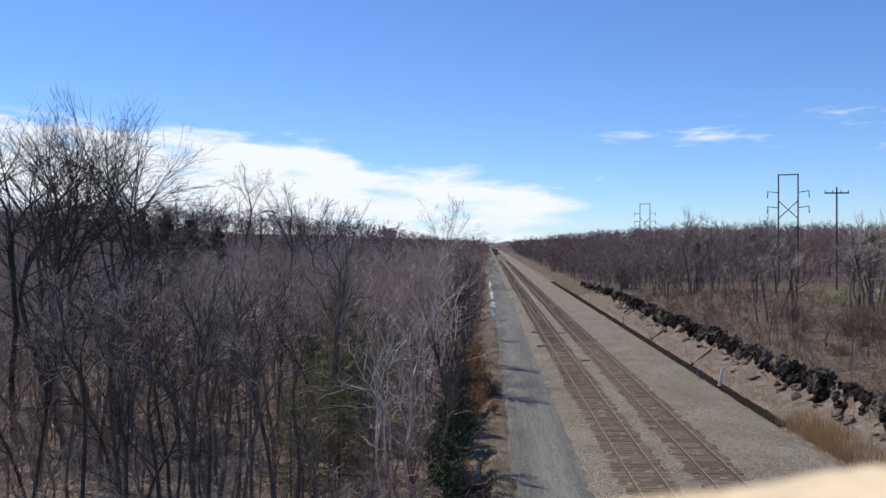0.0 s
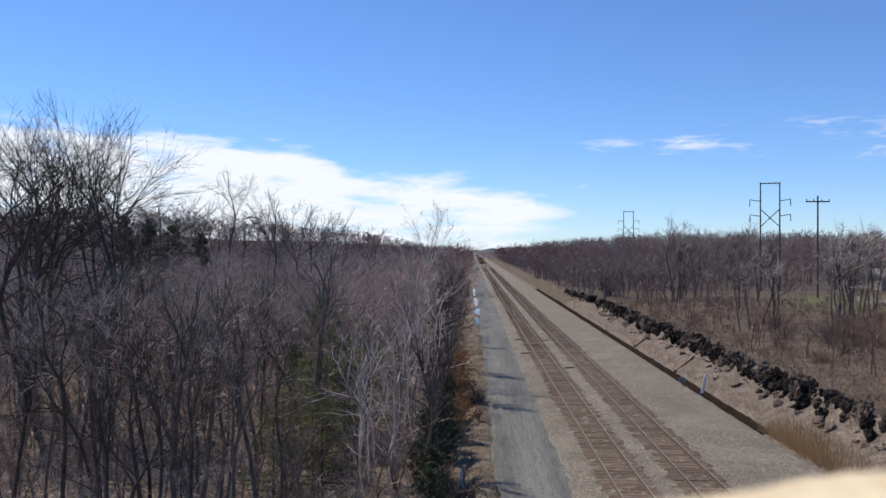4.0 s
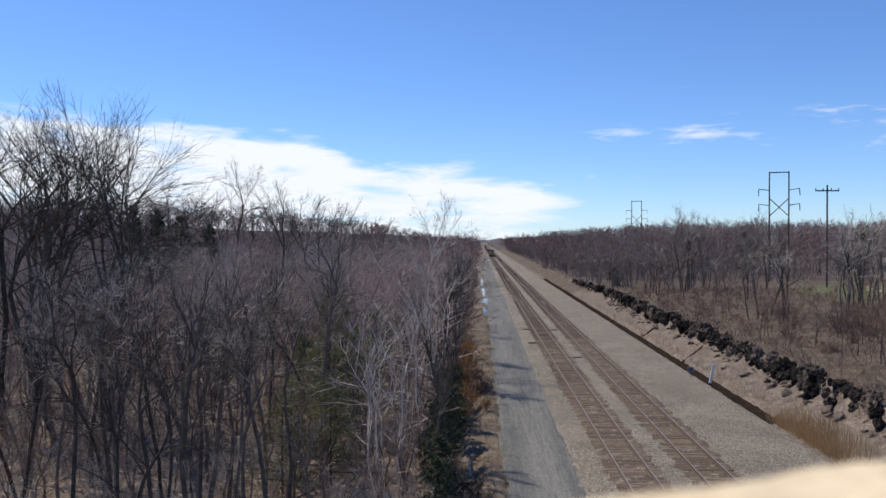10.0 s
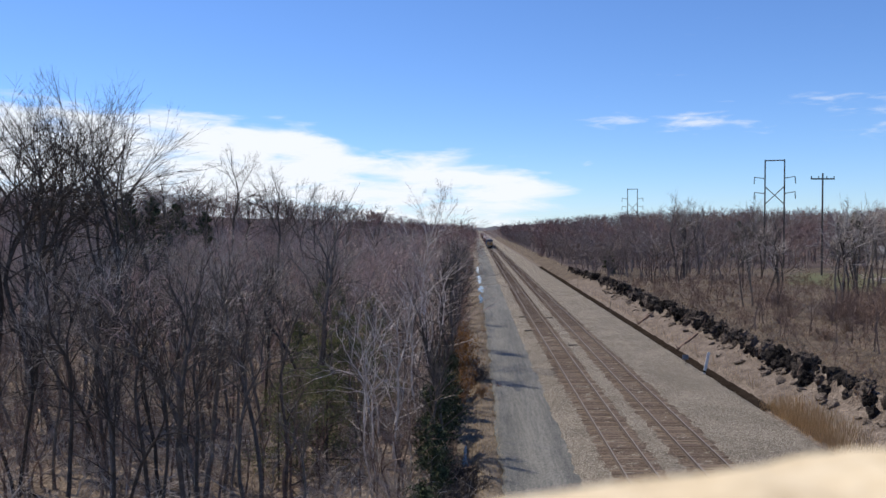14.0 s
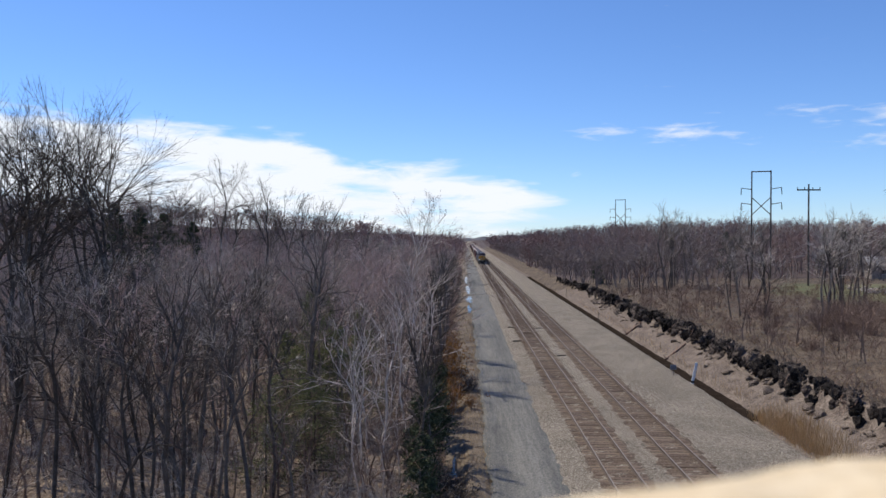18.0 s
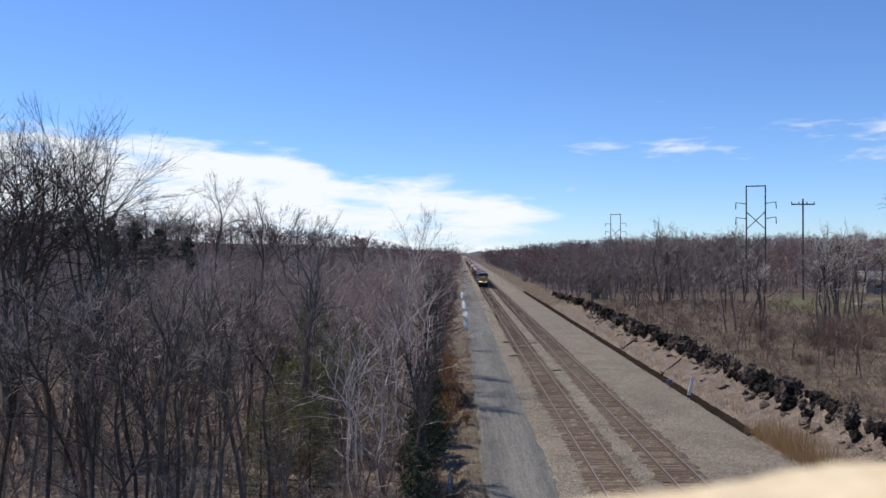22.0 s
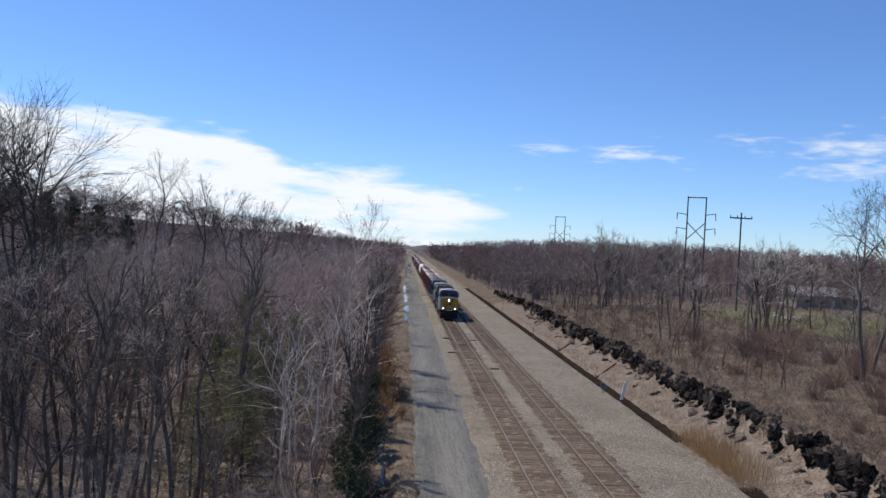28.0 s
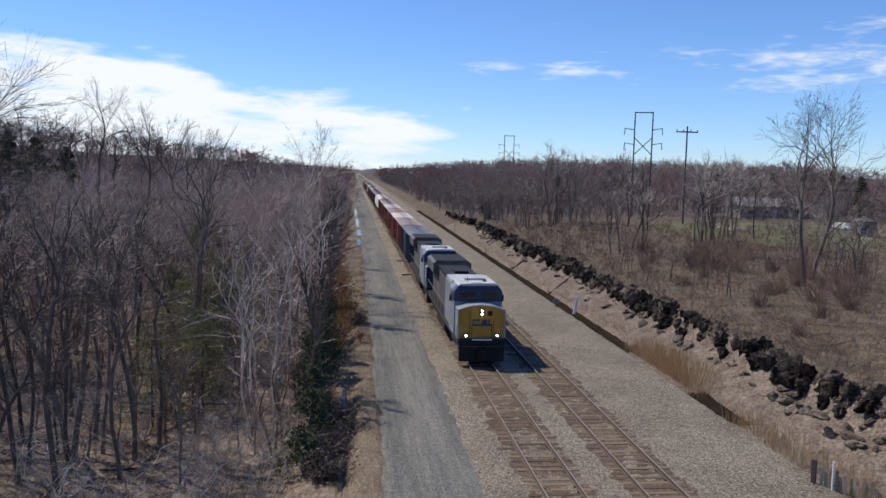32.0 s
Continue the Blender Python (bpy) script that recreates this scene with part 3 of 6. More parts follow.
# ---- bridge parapet under the camera ----
def build_bridge():
    # the near stone cap, its far edge running off at a slant
    rs = np.random.RandomState(5)
    ang = radians(20.5)
    ux, uy = math.cos(ang), math.sin(ang)
    us = np.concatenate([np.linspace(-3.0, -0.12, 20), np.arange(-0.1, 0.32, 0.004), np.linspace(0.34, 3.5, 20)])
    ws = np.concatenate([np.linspace(-0.45, -0.06, 14), np.arange(-0.055, 0.001, 0.004)])
    prof = [(w, -0.0009 * smooth(-0.03, 0.0, w) * 4) for w in ws] + [(0.004, -0.006), (0.007, -0.014), (0.008, -0.03), (0.008, -0.10), (0.006, -0.16)]
    noise.seed_set(1)
    V = []
    for u in us:
        for w, z in prof:
            x, y = 0.0028 + u * ux - w * uy, 0.1235 + u * uy + w * ux
            n = noise.noise(Vector((x * 26, y * 26, 1.0))) * 0.0022 + noise.noise(Vector((x * 90, y * 90, 4.0))) * 0.0012
            e = noise.noise(Vector((u * 30, 3.0, 0.0))) * 0.004 - 0.010 * float(smooth(0.006, -0.022, u)) - 0.012 * float(smooth(-0.02, -0.06, u))
            V.append((x + e * -uy, y + e * ux, EYE - 0.0356 + z + n))
    m = len(prof)
    i = (np.arange(len(us) - 1)[:, None] * m + np.arange(m - 1)[None]).ravel()
    me = mesh_np("parapet_cap", V, np.stack([i, i + m, i + m + 1, i + 1], 1), [M_CAP], None, True)
    par = thing("parapet", None, "cream sandstone parapet cap of the road bridge", "parapet", kind="structure")
    cap = new("cap", me)
    cap.parent = par
    wall = part("wall_below", boxes((-3.0, 3.5, -0.40, -0.02, -1.25, -0.165)), M_CONC, par, "concrete parapet wall")
    wall.matrix_basis = Matrix.Translation((0.0028, 0.1235, EYE)) @ pose(0, 0, 0, 0, 0, 20.5)
    deck = part("bridge_deck", boxes((-9, 30, -9.0, -0.0, -2.6, -1.26)), M_CONC, None)
    deck.matrix_basis = Matrix.Translation((0.0028, 0.1235, EYE)) @ pose(0, 0, 0, 0, 0, 20.5)
    tagged(deck, "plain concrete deck of the road bridge", "bridge", kind="structure")
    for name, x in (("bridge_abutment", -6.5), ("bridge_abutment", 25.5)):
        a = part(name, boxes((-1.2, 1.2, -8.5, -0.5, -2.2, 9.36)), M_CONC, None)
        a.matrix_basis = Matrix.Translation((x, 0.12 + 0.374 * x, 0)) @ pose(0, 0, 0, 0, 0, 20.5)
        tagged(a, "plain concrete abutment carrying the road bridge", "bridge abutment", kind="structure")


# ---- trees ----
def fork_tree(rs, height, r, fork=0.3, spread=26, depth=5, shoots=0.7, lean=0.05, rise=0.25, stems=1, crook=0.07, keep=0.82, triple=0.25, low=0.4):
    """Rods of a bare tree whose trunk divides again and again into a fan of finer limbs."""
    segs = []

    def turned(d, deg):
        side = np.cross(d, rs.normal(0, 1, 3))
        side /= np.linalg.norm(side)
        a = radians(deg)
        return d * math.cos(a) + side * math.sin(a)

    def limb(p, d, length, rad, level):
        n = 5 if level == 0 else 3 if level < 3 else 2 if level < depth else 1
        tip = rad * (0.78 if level == 0 else 0.74 if level < depth else 0.5)
        for k in range(n):
            d = d + rs.normal(0, crook * (1.0 if level == 0 else 1.7), 3)
            d[2] += rise * (0.0 if level == 0 else 0.22)
            d = d / np.linalg.norm(d)
            q = p + d * length / n
            ra, rb = rad + (tip - rad) * k / n, rad + (tip - rad) * (k + 1) / n
            segs.append([*p, *q, ra, rb])
            if level == 0:
                if k > 1 and rs.rand() < low:
                    limb(q, turned(d, rs.uniform(35, 65)), height * 0.16 * rs.uniform(0.7, 1.3), rb * 0.4, min(3, depth - 1))
            elif level < depth and rs.rand() < shoots:
                limb(q, turned(d, rs.uniform(30, 62)), length * rs.uniform(0.4, 0.75), rb * 0.5, max(level + 2, depth - 1))
            p = q
        if level < depth:
            m = 3 if rs.rand() < triple else 2
            for j in range(m):
                limb(p, turned(d, spread * rs.uniform(0.45, 1.2)), length * keep * rs.uniform(0.75, 1.1) if level else height * (1 - fork) * 0.34 * rs.uniform(0.85, 1.1), tip * (0.86 if j == 0 else 0.68), level + 1)

    for s in range(stems):
        a = rs.uniform(0, 6.28)
        d = np.array([rs.normal(0, lean) + 0.16 * math.cos(a) * (stems > 1), rs.normal(0, lean) + 0.16 * math.sin(a) * (stems > 1), 1.0])
        limb(np.array([0.2 * math.cos(a) * (stems > 1), 0.2 * math.sin(a) * (stems > 1), 0.0]), d / np.linalg.norm(d), height * fork, r, 0)
    s = np.array(segs)
    s[:, :6] *= height / max(s[:, 2].max(), s[:, 5].max())
    high = s[s[:, 5] > 0.65 * height]
    for a in (0, 1):
        drift = high[:, 3 + a].mean() / high[:, 5].mean() * 0.85
        s[:, a] -= drift * s[:, 2]
        s[:, 3 + a] -= drift * s[:, 5]
    return s


def ribbons(segs, rs):
    """Thin flat twigs for trees far off."""
    s = np.asarray(segs, float)
    d = s[:, 3:6] - s[:, 0:3]
    w = np.cross(d, rs.normal(0, 1, (len(s), 3)))
    w /= np.maximum(np.linalg.norm(w, axis=1, keepdims=True), 1e-9)
    a, b = w * s[:, 6:7], w * s[:, 7:8]
    v = np.stack([s[:, 0:3] - a, s[:, 0:3] + a, s[:, 3:6] + b, s[:, 3:6] - b], 1)
    return v.reshape(-1, 3), np.arange(4 * len(s)).reshape(-1, 4)


def tree_kind(seed, height, r, bark, twig, min_r=0.006, heavy=0.022, **kw):
    """Meshes of one sort of bare tree: trunk with its heavy limbs, and the fine crown."""
    c = fork_tree(np.random.RandomState(seed), height, r, **kw)
    low = c[:, 2] < 0.01
    c[low, 2] -= 0.5
    c[low, 6] *= 1.3
    c[:, 6] = np.maximum(c[:, 6], min_r)
    c[:, 7] = np.maximum(c[:, 7], min_r * 0.55)
    big, thin = c[:, 6] > heavy, c[:, 6] < min_r * 1.5
    fine = c[thin].copy()
    fine[:, 6:8] *= 1.35
    v, q = tubes(c[~thin & ~big], 3)
    v2, q2 = ribbons(fine, np.random.RandomState(seed))
    return mesh_np("trunk", *tubes(c[big], 6), [bark], None, True), mesh_np("crown", np.concatenate([v, v2]), np.concatenate([q, q2 + len(v)]), [twig])


def plant(kind, x, y, s=1.0, turn=0.0, name="bare_tree", label="", category="tree", group="", sz=None, dz=0.0, tilt=0.0):
    e = thing(name, pose(x, y, gz(x, y) + dz, tilt, 0, turn) @ Matrix.Diagonal((s, s, sz or s, 1)), label, category, group)
    for n, me in zip(("trunk", "crown"), kind):
        o = new(n, me)
        o.parent = e
    return e


def leaves(rs, pts, size, flat=0.3):
    """Small bent leaf clumps: a triangle pair each, at the given points."""
    n = len(pts)
    a = rs.normal(0, 1, (n, 3))
    a /= np.linalg.norm(a, axis=1, keepdims=True)
    b = np.cross(a, rs.normal(0, 1, (n, 3)))
    b /= np.linalg.norm(b, axis=1, keepdims=True)
    c = np.cross(a, b)
    s = (size * rs.uniform(0.5, 1.3, n))[:, None]
    v = np.stack([pts - a * s, pts + b * s * 0.5, pts + a * s + c * s * flat, pts - b * s * 0.5], 1)
    return v.reshape(-1, 3), np.arange(4 * n).reshape(-1, 4)


def conifer(seed, height, width, count, material, size=0.12, sparse=0.0):
    rs = np.random.RandomState(seed)
    trunk = [[0, 0, -0.3, 0, 0, height * 0.6, height * 0.014, height * 0.009], [0, 0, height * 0.6, 0, 0, height, height * 0.009, 0.01]]
    br, pts = [], []
    for k in range(int(height * 9)):
        f = 0.06 + 0.93 * rs.rand()
        z, a = f * height, rs.uniform(0, 6.28)
        ln = width * (1 - f) ** 0.75 * rs.uniform(0.6, 1.1) + 0.15
        q = np.array([math.cos(a) * ln, math.sin(a) * ln, z + ln * rs.uniform(-0.1, 0.35)])
        p = np.array([0, 0, z])
        br.append([*p, *q, 0.012 + 0.01 * ln, 0.006])
        m = int(count / (height * 9))
        t = rs.uniform(0.25, 1.05, m)[:, None]
        pts.append(p + (q - p) * t + rs.normal(0, 0.10 + 0.05 * ln, (m, 3)))
    v, q = leaves(rs, np.concatenate(pts), size)
    v2, q2 = tubes(br, 3)
    tv, tq = tubes(trunk, 7)
    return mesh_np("trunk", np.concatenate([tv, v2]), np.concatenate([tq, q2 + len(tv)]), [M_BARK], None, True), mesh_np("crown", v, q, [material])


def shrub_kind(seed, h, w, stems, twig, leaf=None, leaf_n=0, leaf_size=0.06):
    rs = np.random.RandomState(seed)
    segs, pts = [], []
    for k in range(stems):
        a, l = rs.uniform(0, 6.28), h * rs.uniform(0.5, 1.05)
        d = np.array([math.cos(a) * w / h * rs.rand(), math.sin(a) * w / h * rs.rand(), 1.0])
        p = np.array([rs.normal(0, 0.12 * w), rs.normal(0, 0.12 * w), -0.1])
        for j in range(4):
            q = p + d / np.linalg.norm(d) * l / 4
            segs.append([*p, *q, 0.016 * (1 - j / 5), 0.016 * (1 - (j + 1) / 5)])
            for _ in range(2 if j else 1):
                e = d + rs.normal(0, 0.6, 3)
                t = q + e / np.linalg.norm(e) * l * rs.uniform(0.12, 0.32)
                segs.append([*q, *t, 0.008, 0.005])
                pts.append(t)
            d = d + rs.normal(0, 0.2, 3)
            p = q
    out = [mesh_np("branchwork", *tubes(segs, 3), [twig])]
    if leaf:
        pts = np.array(pts)
        c = pts[rs.randint(0, len(pts), leaf_n)] + rs.normal(0, 0.13, (leaf_n, 3))
        out.append(mesh_np("foliage", *leaves(rs, c, leaf_size), [leaf]))
    return out


def put_shrub(kind, x, y, s, turn, name, label, category="shrub", group=""):
    e = thing(name, pose(x, y, gz(x, y), 0, 0, turn) @ Matrix.Diagonal((s, s, s, 1)), label, category, group)
    for me in kind:
        o = new(me.name.split(".")[0], me)
        o.parent = e
    return e


def woods(name, spots, seed, material, label, min_r=0.012, heights=(5, 14), depth=5, thick=0.00012, category="woods", **kw):
    """Bare trees joined as one mass: round trunks and limbs, thin twigs."""
    rs = np.random.RandomState(seed)
    kinds = []
    form = dict(fork=0.36, spread=30, shoots=0.85, lean=0.08, rise=0.08, crook=0.11, keep=0.76, low=1.0, stems=1)
    form.update(kw)
    for k in range(8):
        c = fork_tree(rs, 1.0, 0.011, depth=depth, **form)
        big = c[:, 6] > 0.0045
        kinds.append((c[big], c[~big]))
    V, Q, n = [], [], 0
    for x, y in spots:
        kind = kinds[rs.randint(8)]
        h = heights[0] + (heights[1] - heights[0]) * rs.rand() ** 0.7
        a, e = rs.uniform(0, 6.28), rs.uniform(0.8, 1.35)
        ca, sa = math.cos(a) * e, math.sin(a) * e
        z = gz(x, y) - 0.2
        w = max(min_r, thick * math.hypot(x, y))
        for fine, segs in enumerate(kind):
            s = segs.copy()
            for o in (0, 3):
                px, py = s[:, o].copy(), s[:, o + 1].copy()
                s[:, o], s[:, o + 1] = (ca * px - sa * py) * h + x, (sa * px + ca * py) * h + y
                s[:, o + 2] = s[:, o + 2] * h + z
            s[:, 6] = np.maximum(s[:, 6] * h * (0.6 if fine else 1.0), w)
            s[:, 7] = np.maximum(s[:, 7] * h * (0.6 if fine else 1.0), w * 0.6)
            v, q = ribbons(s, rs) if fine else tubes(s, 3)
            V.append(v)
            Q.append(q + n)
            n += len(v)
    me = mesh_np(name, np.concatenate(V), np.concatenate(Q), [material])
    tagged(new(name, me), label, category, kind="stuff")


def thicket(name, spots, seed, material, label, h=(0.8, 2.6), r=0.012, per=5, category="brush", lean=0.35):
    """Thin stems and shoots of undergrowth, joined."""
    rs = np.random.RandomState(seed)
    segs = []
    for x, y in spots:
        z = gz(x, y)
        for k in range(per):
            l = rs.uniform(*h)
            p = np.array([x + rs.normal(0, 0.35), y + rs.normal(0, 0.35), z - 0.05])
            d = np.array([rs.normal(0, lean), rs.normal(0, lean), 1.0])
            q = p + d / np.linalg.norm(d) * l * 0.6
            w = r * (1 + math.hypot(x, y) / 90)
            segs.append([*p, *q, w, w * 0.7])
            for _ in range(3):
                e = d + rs.normal(0, 0.5, 3)
                o = p + (q - p) * rs.uniform(0.4, 1.0)
                segs.append([*o, *(o + e / np.linalg.norm(e) * l * rs.uniform(0.3, 0.6)), w * 0.6, w * 0.4])
    me = mesh_np(name, *tubes(segs, 3), [material])
    tagged(new(name, me), label, category, kind="stuff")


def blades(name, spots, seed, material, label, h=(0.5, 1.2), r=0.006, lean=0.25):
    rs = np.random.RandomState(seed)
    n = len(spots)
    s = np.zeros((n, 8))
    s[:, 0:2] = spots
    s[:, 2] = ground_z(s[:, 0], s[:, 1]) - 0.04
    l = rs.uniform(h[0], h[1], n)
    s[:, 3:5] = s[:, 0:2] + rs.normal(0, lean, (n, 2)) * l[:, None]
    s[:, 5] = s[:, 2] + l
    s[:, 6], s[:, 7] = r, r * 0.4
    me = mesh_np(name, *tubes(s, 3), [material])
    tagged(new(name, me), label, "grass", kind="stuff")


def build_left_woods():
    rs = np.random.RandomState(21)
    TALL = [tree_kind(100 + k, 20, 0.17, M_BARK, M_BARK, 0.0055, fork=0.42, spread=(13, 15, 12, 16, 13)[k], depth=6, shoots=0.9, lean=0.03, rise=0.0, crook=0.09, keep=0.78, triple=0.4, low=0.9) for k in range(5)]
    EDGE = [tree_kind(180 + k, 12, 0.2, M_BARK, M_BARK, 0.011, heavy=0.02, fork=0.5, spread=9, depth=5, shoots=0.9, lean=0.02, rise=0.05, crook=0.05, keep=0.76, triple=0.4, low=0.7) for k in range(2)]
    FAN = [tree_kind(110 + k, 20, 0.14, M_BARK, M_BARK, 0.006, fork=0.60, spread=12, depth=6, shoots=0.9, lean=0.02, rise=0.02, crook=0.10, keep=0.74, triple=0.4, low=0.6) for k in range(4)]
    POLE = [tree_kind(120 + k, 13, 0.12, M_BARK, M_TWIG, 0.0055, heavy=0.011, fork=0.54, spread=21, depth=5, shoots=0.95, lean=0.045, rise=0.04, crook=0.09, keep=0.74, triple=0.35, stems=1 + (k == 3), low=1.0) for k in range(6)]
    MAPLE = [tree_kind(140 + k, 12.5, 0.08, M_BARK, M_RED, 0.0055, heavy=0.012, fork=0.46, spread=19, depth=5, shoots=0.95, lean=0.05, rise=0.10, crook=0.09, keep=0.76, triple=0.35, low=1.0) for k in range(5)]
    BIRCH = [tree_kind(160 + k, 13, 0.085, M_BIRCH, M_BIRCH, 0.006, fork=0.46, spread=21, depth=4, shoots=0.95, lean=0.09, rise=0.12, crook=0.12, keep=0.80, low=1.0) for k in range(3)]
    ASPEN = tree_kind(170, 17, 0.08, M_BIRCH, M_BIRCH, 0.0055, fork=0.52, spread=9, depth=6, shoots=0.9, lean=0.0, rise=0.06, crook=0.07, keep=0.76, triple=0.5, low=1.0)
    g = "bare trees of the roadside woods"

    def rise_to(kind, az, el, y, turn, label, tilt=0.0):
        """A tree whose top stands at a bearing and height angle from the bridge, y metres up the line."""
        x = y * math.tan(radians(az + 0.26))
        top = EYE + math.hypot(x, y) * math.tan(radians(el))
        size = max(v.co.z for v in kind[1].vertices)
        plant(kind, x, y, (top - gz(x, y)) / size, turn, "bare_tree", label, "tree", g, tilt=tilt)
    # the tall clump, and single crowns standing over the rest
    for az, el, y, k, t in ((-25.1, 10.5, 55, 0, 10), (-26.7, 9.7, 57, 2, 80), (-24.3, 7.6, 60, 1, 200), (-28.9, 9.6, 52, 3, 20), (-27.9, 7.6, 62, 4, 300), (-30.6, 8.6, 55, 1, 110), (-32.3, 9.4, 58, 0, 230), (-34.5, 9.0, 57, 2, 200), (-25.9, 8.8, 59, 3, 95), (-27.6, 8.3, 54, 1, 15), (-24.6, 9.0, 57, 4, 260)):
        rise_to(TALL[k], az, el, y, t, "tall bare deciduous tree with spreading grey crown")
    for az, el, y, k, t in ((-16.2, 5.6, 90, 0, 0), (-14.2, 4.5, 92, 1, 150), (-20.7, 3.9, 96, 2, 240), (-18.8, 3.4, 100, 3, 60), (-21.8, 3.3, 101, 0, 33), (-17.3, 2.7, 106, 1, 77), (-14.0, 3.1, 104, 2, 190), (-12.1, 3.4, 100, 3, 140), (-10.9, 2.8, 104, 1, 300), (-9.9, 2.6, 98, 2, 20), (-8.7, 2.2, 112, 0, 15), (-7.1, 1.7, 120, 3, 130), (-15.3, 2.6, 112, 3, 210), (-19.7, 2.6, 110, 1, 280), (-12.9, 2.3, 116, 0, 100)):
        rise_to(FAN[k], az, el, y, t, "bare tree with a fan of dark limbs above the woods")
    for az, el, y, k, t in ((-10.4, 3.0, 49, 0, 0), (-18.7, 0.5, 38, 3, 40), (-14.6, -2.0, 47, 2, 70)):
        rise_to(POLE[k], az, el, y, t, "straight dark-barked bare tree among brush")
    for x, y, h, k, t in ((-11.7, 33.5, 13.0, 0, 0), (-13.6, 34.6, 10.5, 1, 120), (-9.8, 35.2, 10.0, 5, 40), (-14.6, 33.4, 9.0, 3, 200), (-7.2, 34.2, 6.5, 4, 260), (-16.5, 36.5, 12, 1, 10), (-15.2, 39.5, 11, 2, 80), (-18.3, 40.5, 12, 4, 33), (-12.6, 41, 11.5, 0, 190), (-20.5, 43, 12.5, 2, 300)):
        plant(POLE[k], x, y, h / 13, t, "bare_tree", "slim dark-barked bare tree among brush", "tree", g)
    plant(ASPEN, -4.0, 75, (16.6 + 1.2) / 17, 20, "birch_tree", "tall slender pale birch rising over the woods", "tree", "birches at the wood's edge")
    for x, y, h, k, t in ((-5.2, 43, 9.0, 1, 20), (-4.0, 41.5, 7.5, 2, 75), (-6.2, 45, 9.5, 0, 310), (-4.6, 46, 10.6, 1, 100), (-5.7, 48, 10.0, 2, 200), (-3.4, 50, 11.5, 1, 300), (-6.6, 53, 9.5, 0, 160), (-3.0, 57, 11.0, 2, 130), (-5.0, 40, 7.0, 0, 220), (-3.1, 63, 11, 2, 310), (-7.9, 58, 10, 1, 80), (-4.2, 68, 12, 0, 10), (-3.4, 44, 6.0, 1, 250)):
        plant(BIRCH[k], x, y, h / 13, t, "birch_tree", "pale-barked bare birch at the edge of the woods", "tree", "birches at the wood's edge")
    # trees close to the road, whose shadows cross it
    for k, (x, y, h) in enumerate(((-2.1, 66.6, 11.6), (-2.5, 67.6, 10.5), (-2.2, 81.9, 11.8), (-2.4, 83.2, 10.5), (-2.2, 93.5, 7.5), (-2.2, 104.6, 10.5), (-2.4, 118, 9.0), (-2.3, 131, 10), (-2.4, 150, 9.5), (-2.0, 43.6, 7.2), (-2.3, 41.8, 6.6), (-2.6, 45.4, 8.0))):
        plant(EDGE[k % 2], x + 0.3, y, h / 12, 80 * k, "bare_tree", "straight dark bare tree beside the road's edge", "tree", g)
    for k, (x, y, h) in enumerate(((-2.6, 72.5, 8.5), (-2.5, 77, 8.0), (-2.7, 88, 8.0), (-2.5, 98, 7.5), (-2.6, 111, 8.5), (-2.5, 125, 8.5), (-2.4, 140, 9.0), (-2.9, 47.8, 6.2))):
        plant(MAPLE[k % 5], x, y, h / 12.5, 80 * k, "bare_tree", "bare red maple beside the road's edge", "tree", g)
    n, tries = 0, 0
    taken = []
    while n < 128 and tries < 6000:
        tries += 1
        y = 36 + 72 * rs.rand() ** 1.25
        x = -2.8 - rs.rand() ** 1.15 * (0.62 * y + 6)
        if any((x - a) ** 2 + (y - b) ** 2 < 2.6 for a, b in taken):
            continue
        if (x < -13 and y < 52 and rs.rand() < 0.6) or (x > -8.5 and y < 49):
            continue
        taken.append((x, y))
        tall = min(1.0, (14.0 + 0.02 * y) / 13.5)
        if rs.rand() < float(smooth(-26, -6, x)) * 0.62:
            plant(MAPLE[rs.randint(5)], x, y, rs.uniform(0.66, 0.98) * tall, rs.uniform(0, 360), "bare_tree", "slender bare red maple in the roadside woods", "tree", g)
        else:
            plant(POLE[rs.randint(6)], x, y, rs.uniform(0.6, 0.98) * tall, rs.uniform(0, 360), "bare_tree", "slim grey bare tree in the roadside woods", "tree", g)
        n += 1
    pts = lambda m, f: [f() for _ in range(m)]
    def mid():
        y = 66 + 190 * rs.rand()
        return -2.8 - rs.rand() * (0.75 * y + 5), y
    def deep():
        y = 200 + 600 * rs.rand() ** 1.5
        return -3.0 - (rs.rand() ** 1.5) * (0.7 * y + 10), y
    def hill():
        y = 125 + 230 * rs.rand()
        return -16 - rs.rand() * 0.7 * y, y
    woods("woods_near", pts(360, mid), 31, M_TWIG, "dense grey-brown leafless woods", 0.008, (7, 14.5), 5, triple=0.5)
    woods("woods_red", pts(360, mid), 32, M_RED, "reddish leafless maple woods", 0.008, (7, 14), 5, spread=22, triple=0.5)
    woods("woods_hill", pts(520, hill), 39, M_HAZE, "dark leafless woods on the rising ground", 0.015, (8, 15), 4, triple=0.6, fork=0.24)
    woods("woods_far", pts(620, deep), 33, M_REDHAZE, "far reddish leafless woods", 0.02, (9, 16.5), 4, triple=0.6, fork=0.24)
    def floor():
        y = 29 + 80 * rs.rand() ** 1.3
        return -2.6 - rs.rand() ** 1.2 * (0.62 * y + 5), y
    low = dict(fork=0.2, spread=38, shoots=0.9, crook=0.2, lean=0.3, stems=2, category="brush")
    woods("undergrowth", pts(560, floor), 34, M_TWIG, "tangled leafless undergrowth on the woodland floor", 0.005, (0.9, 3.6), 3, **low)
    woods("undergrowth_dark", pts(300, floor), 38, M_BRUSH, "brown tangled brush on the woodland floor", 0.005, (0.8, 3.0), 3, **low)
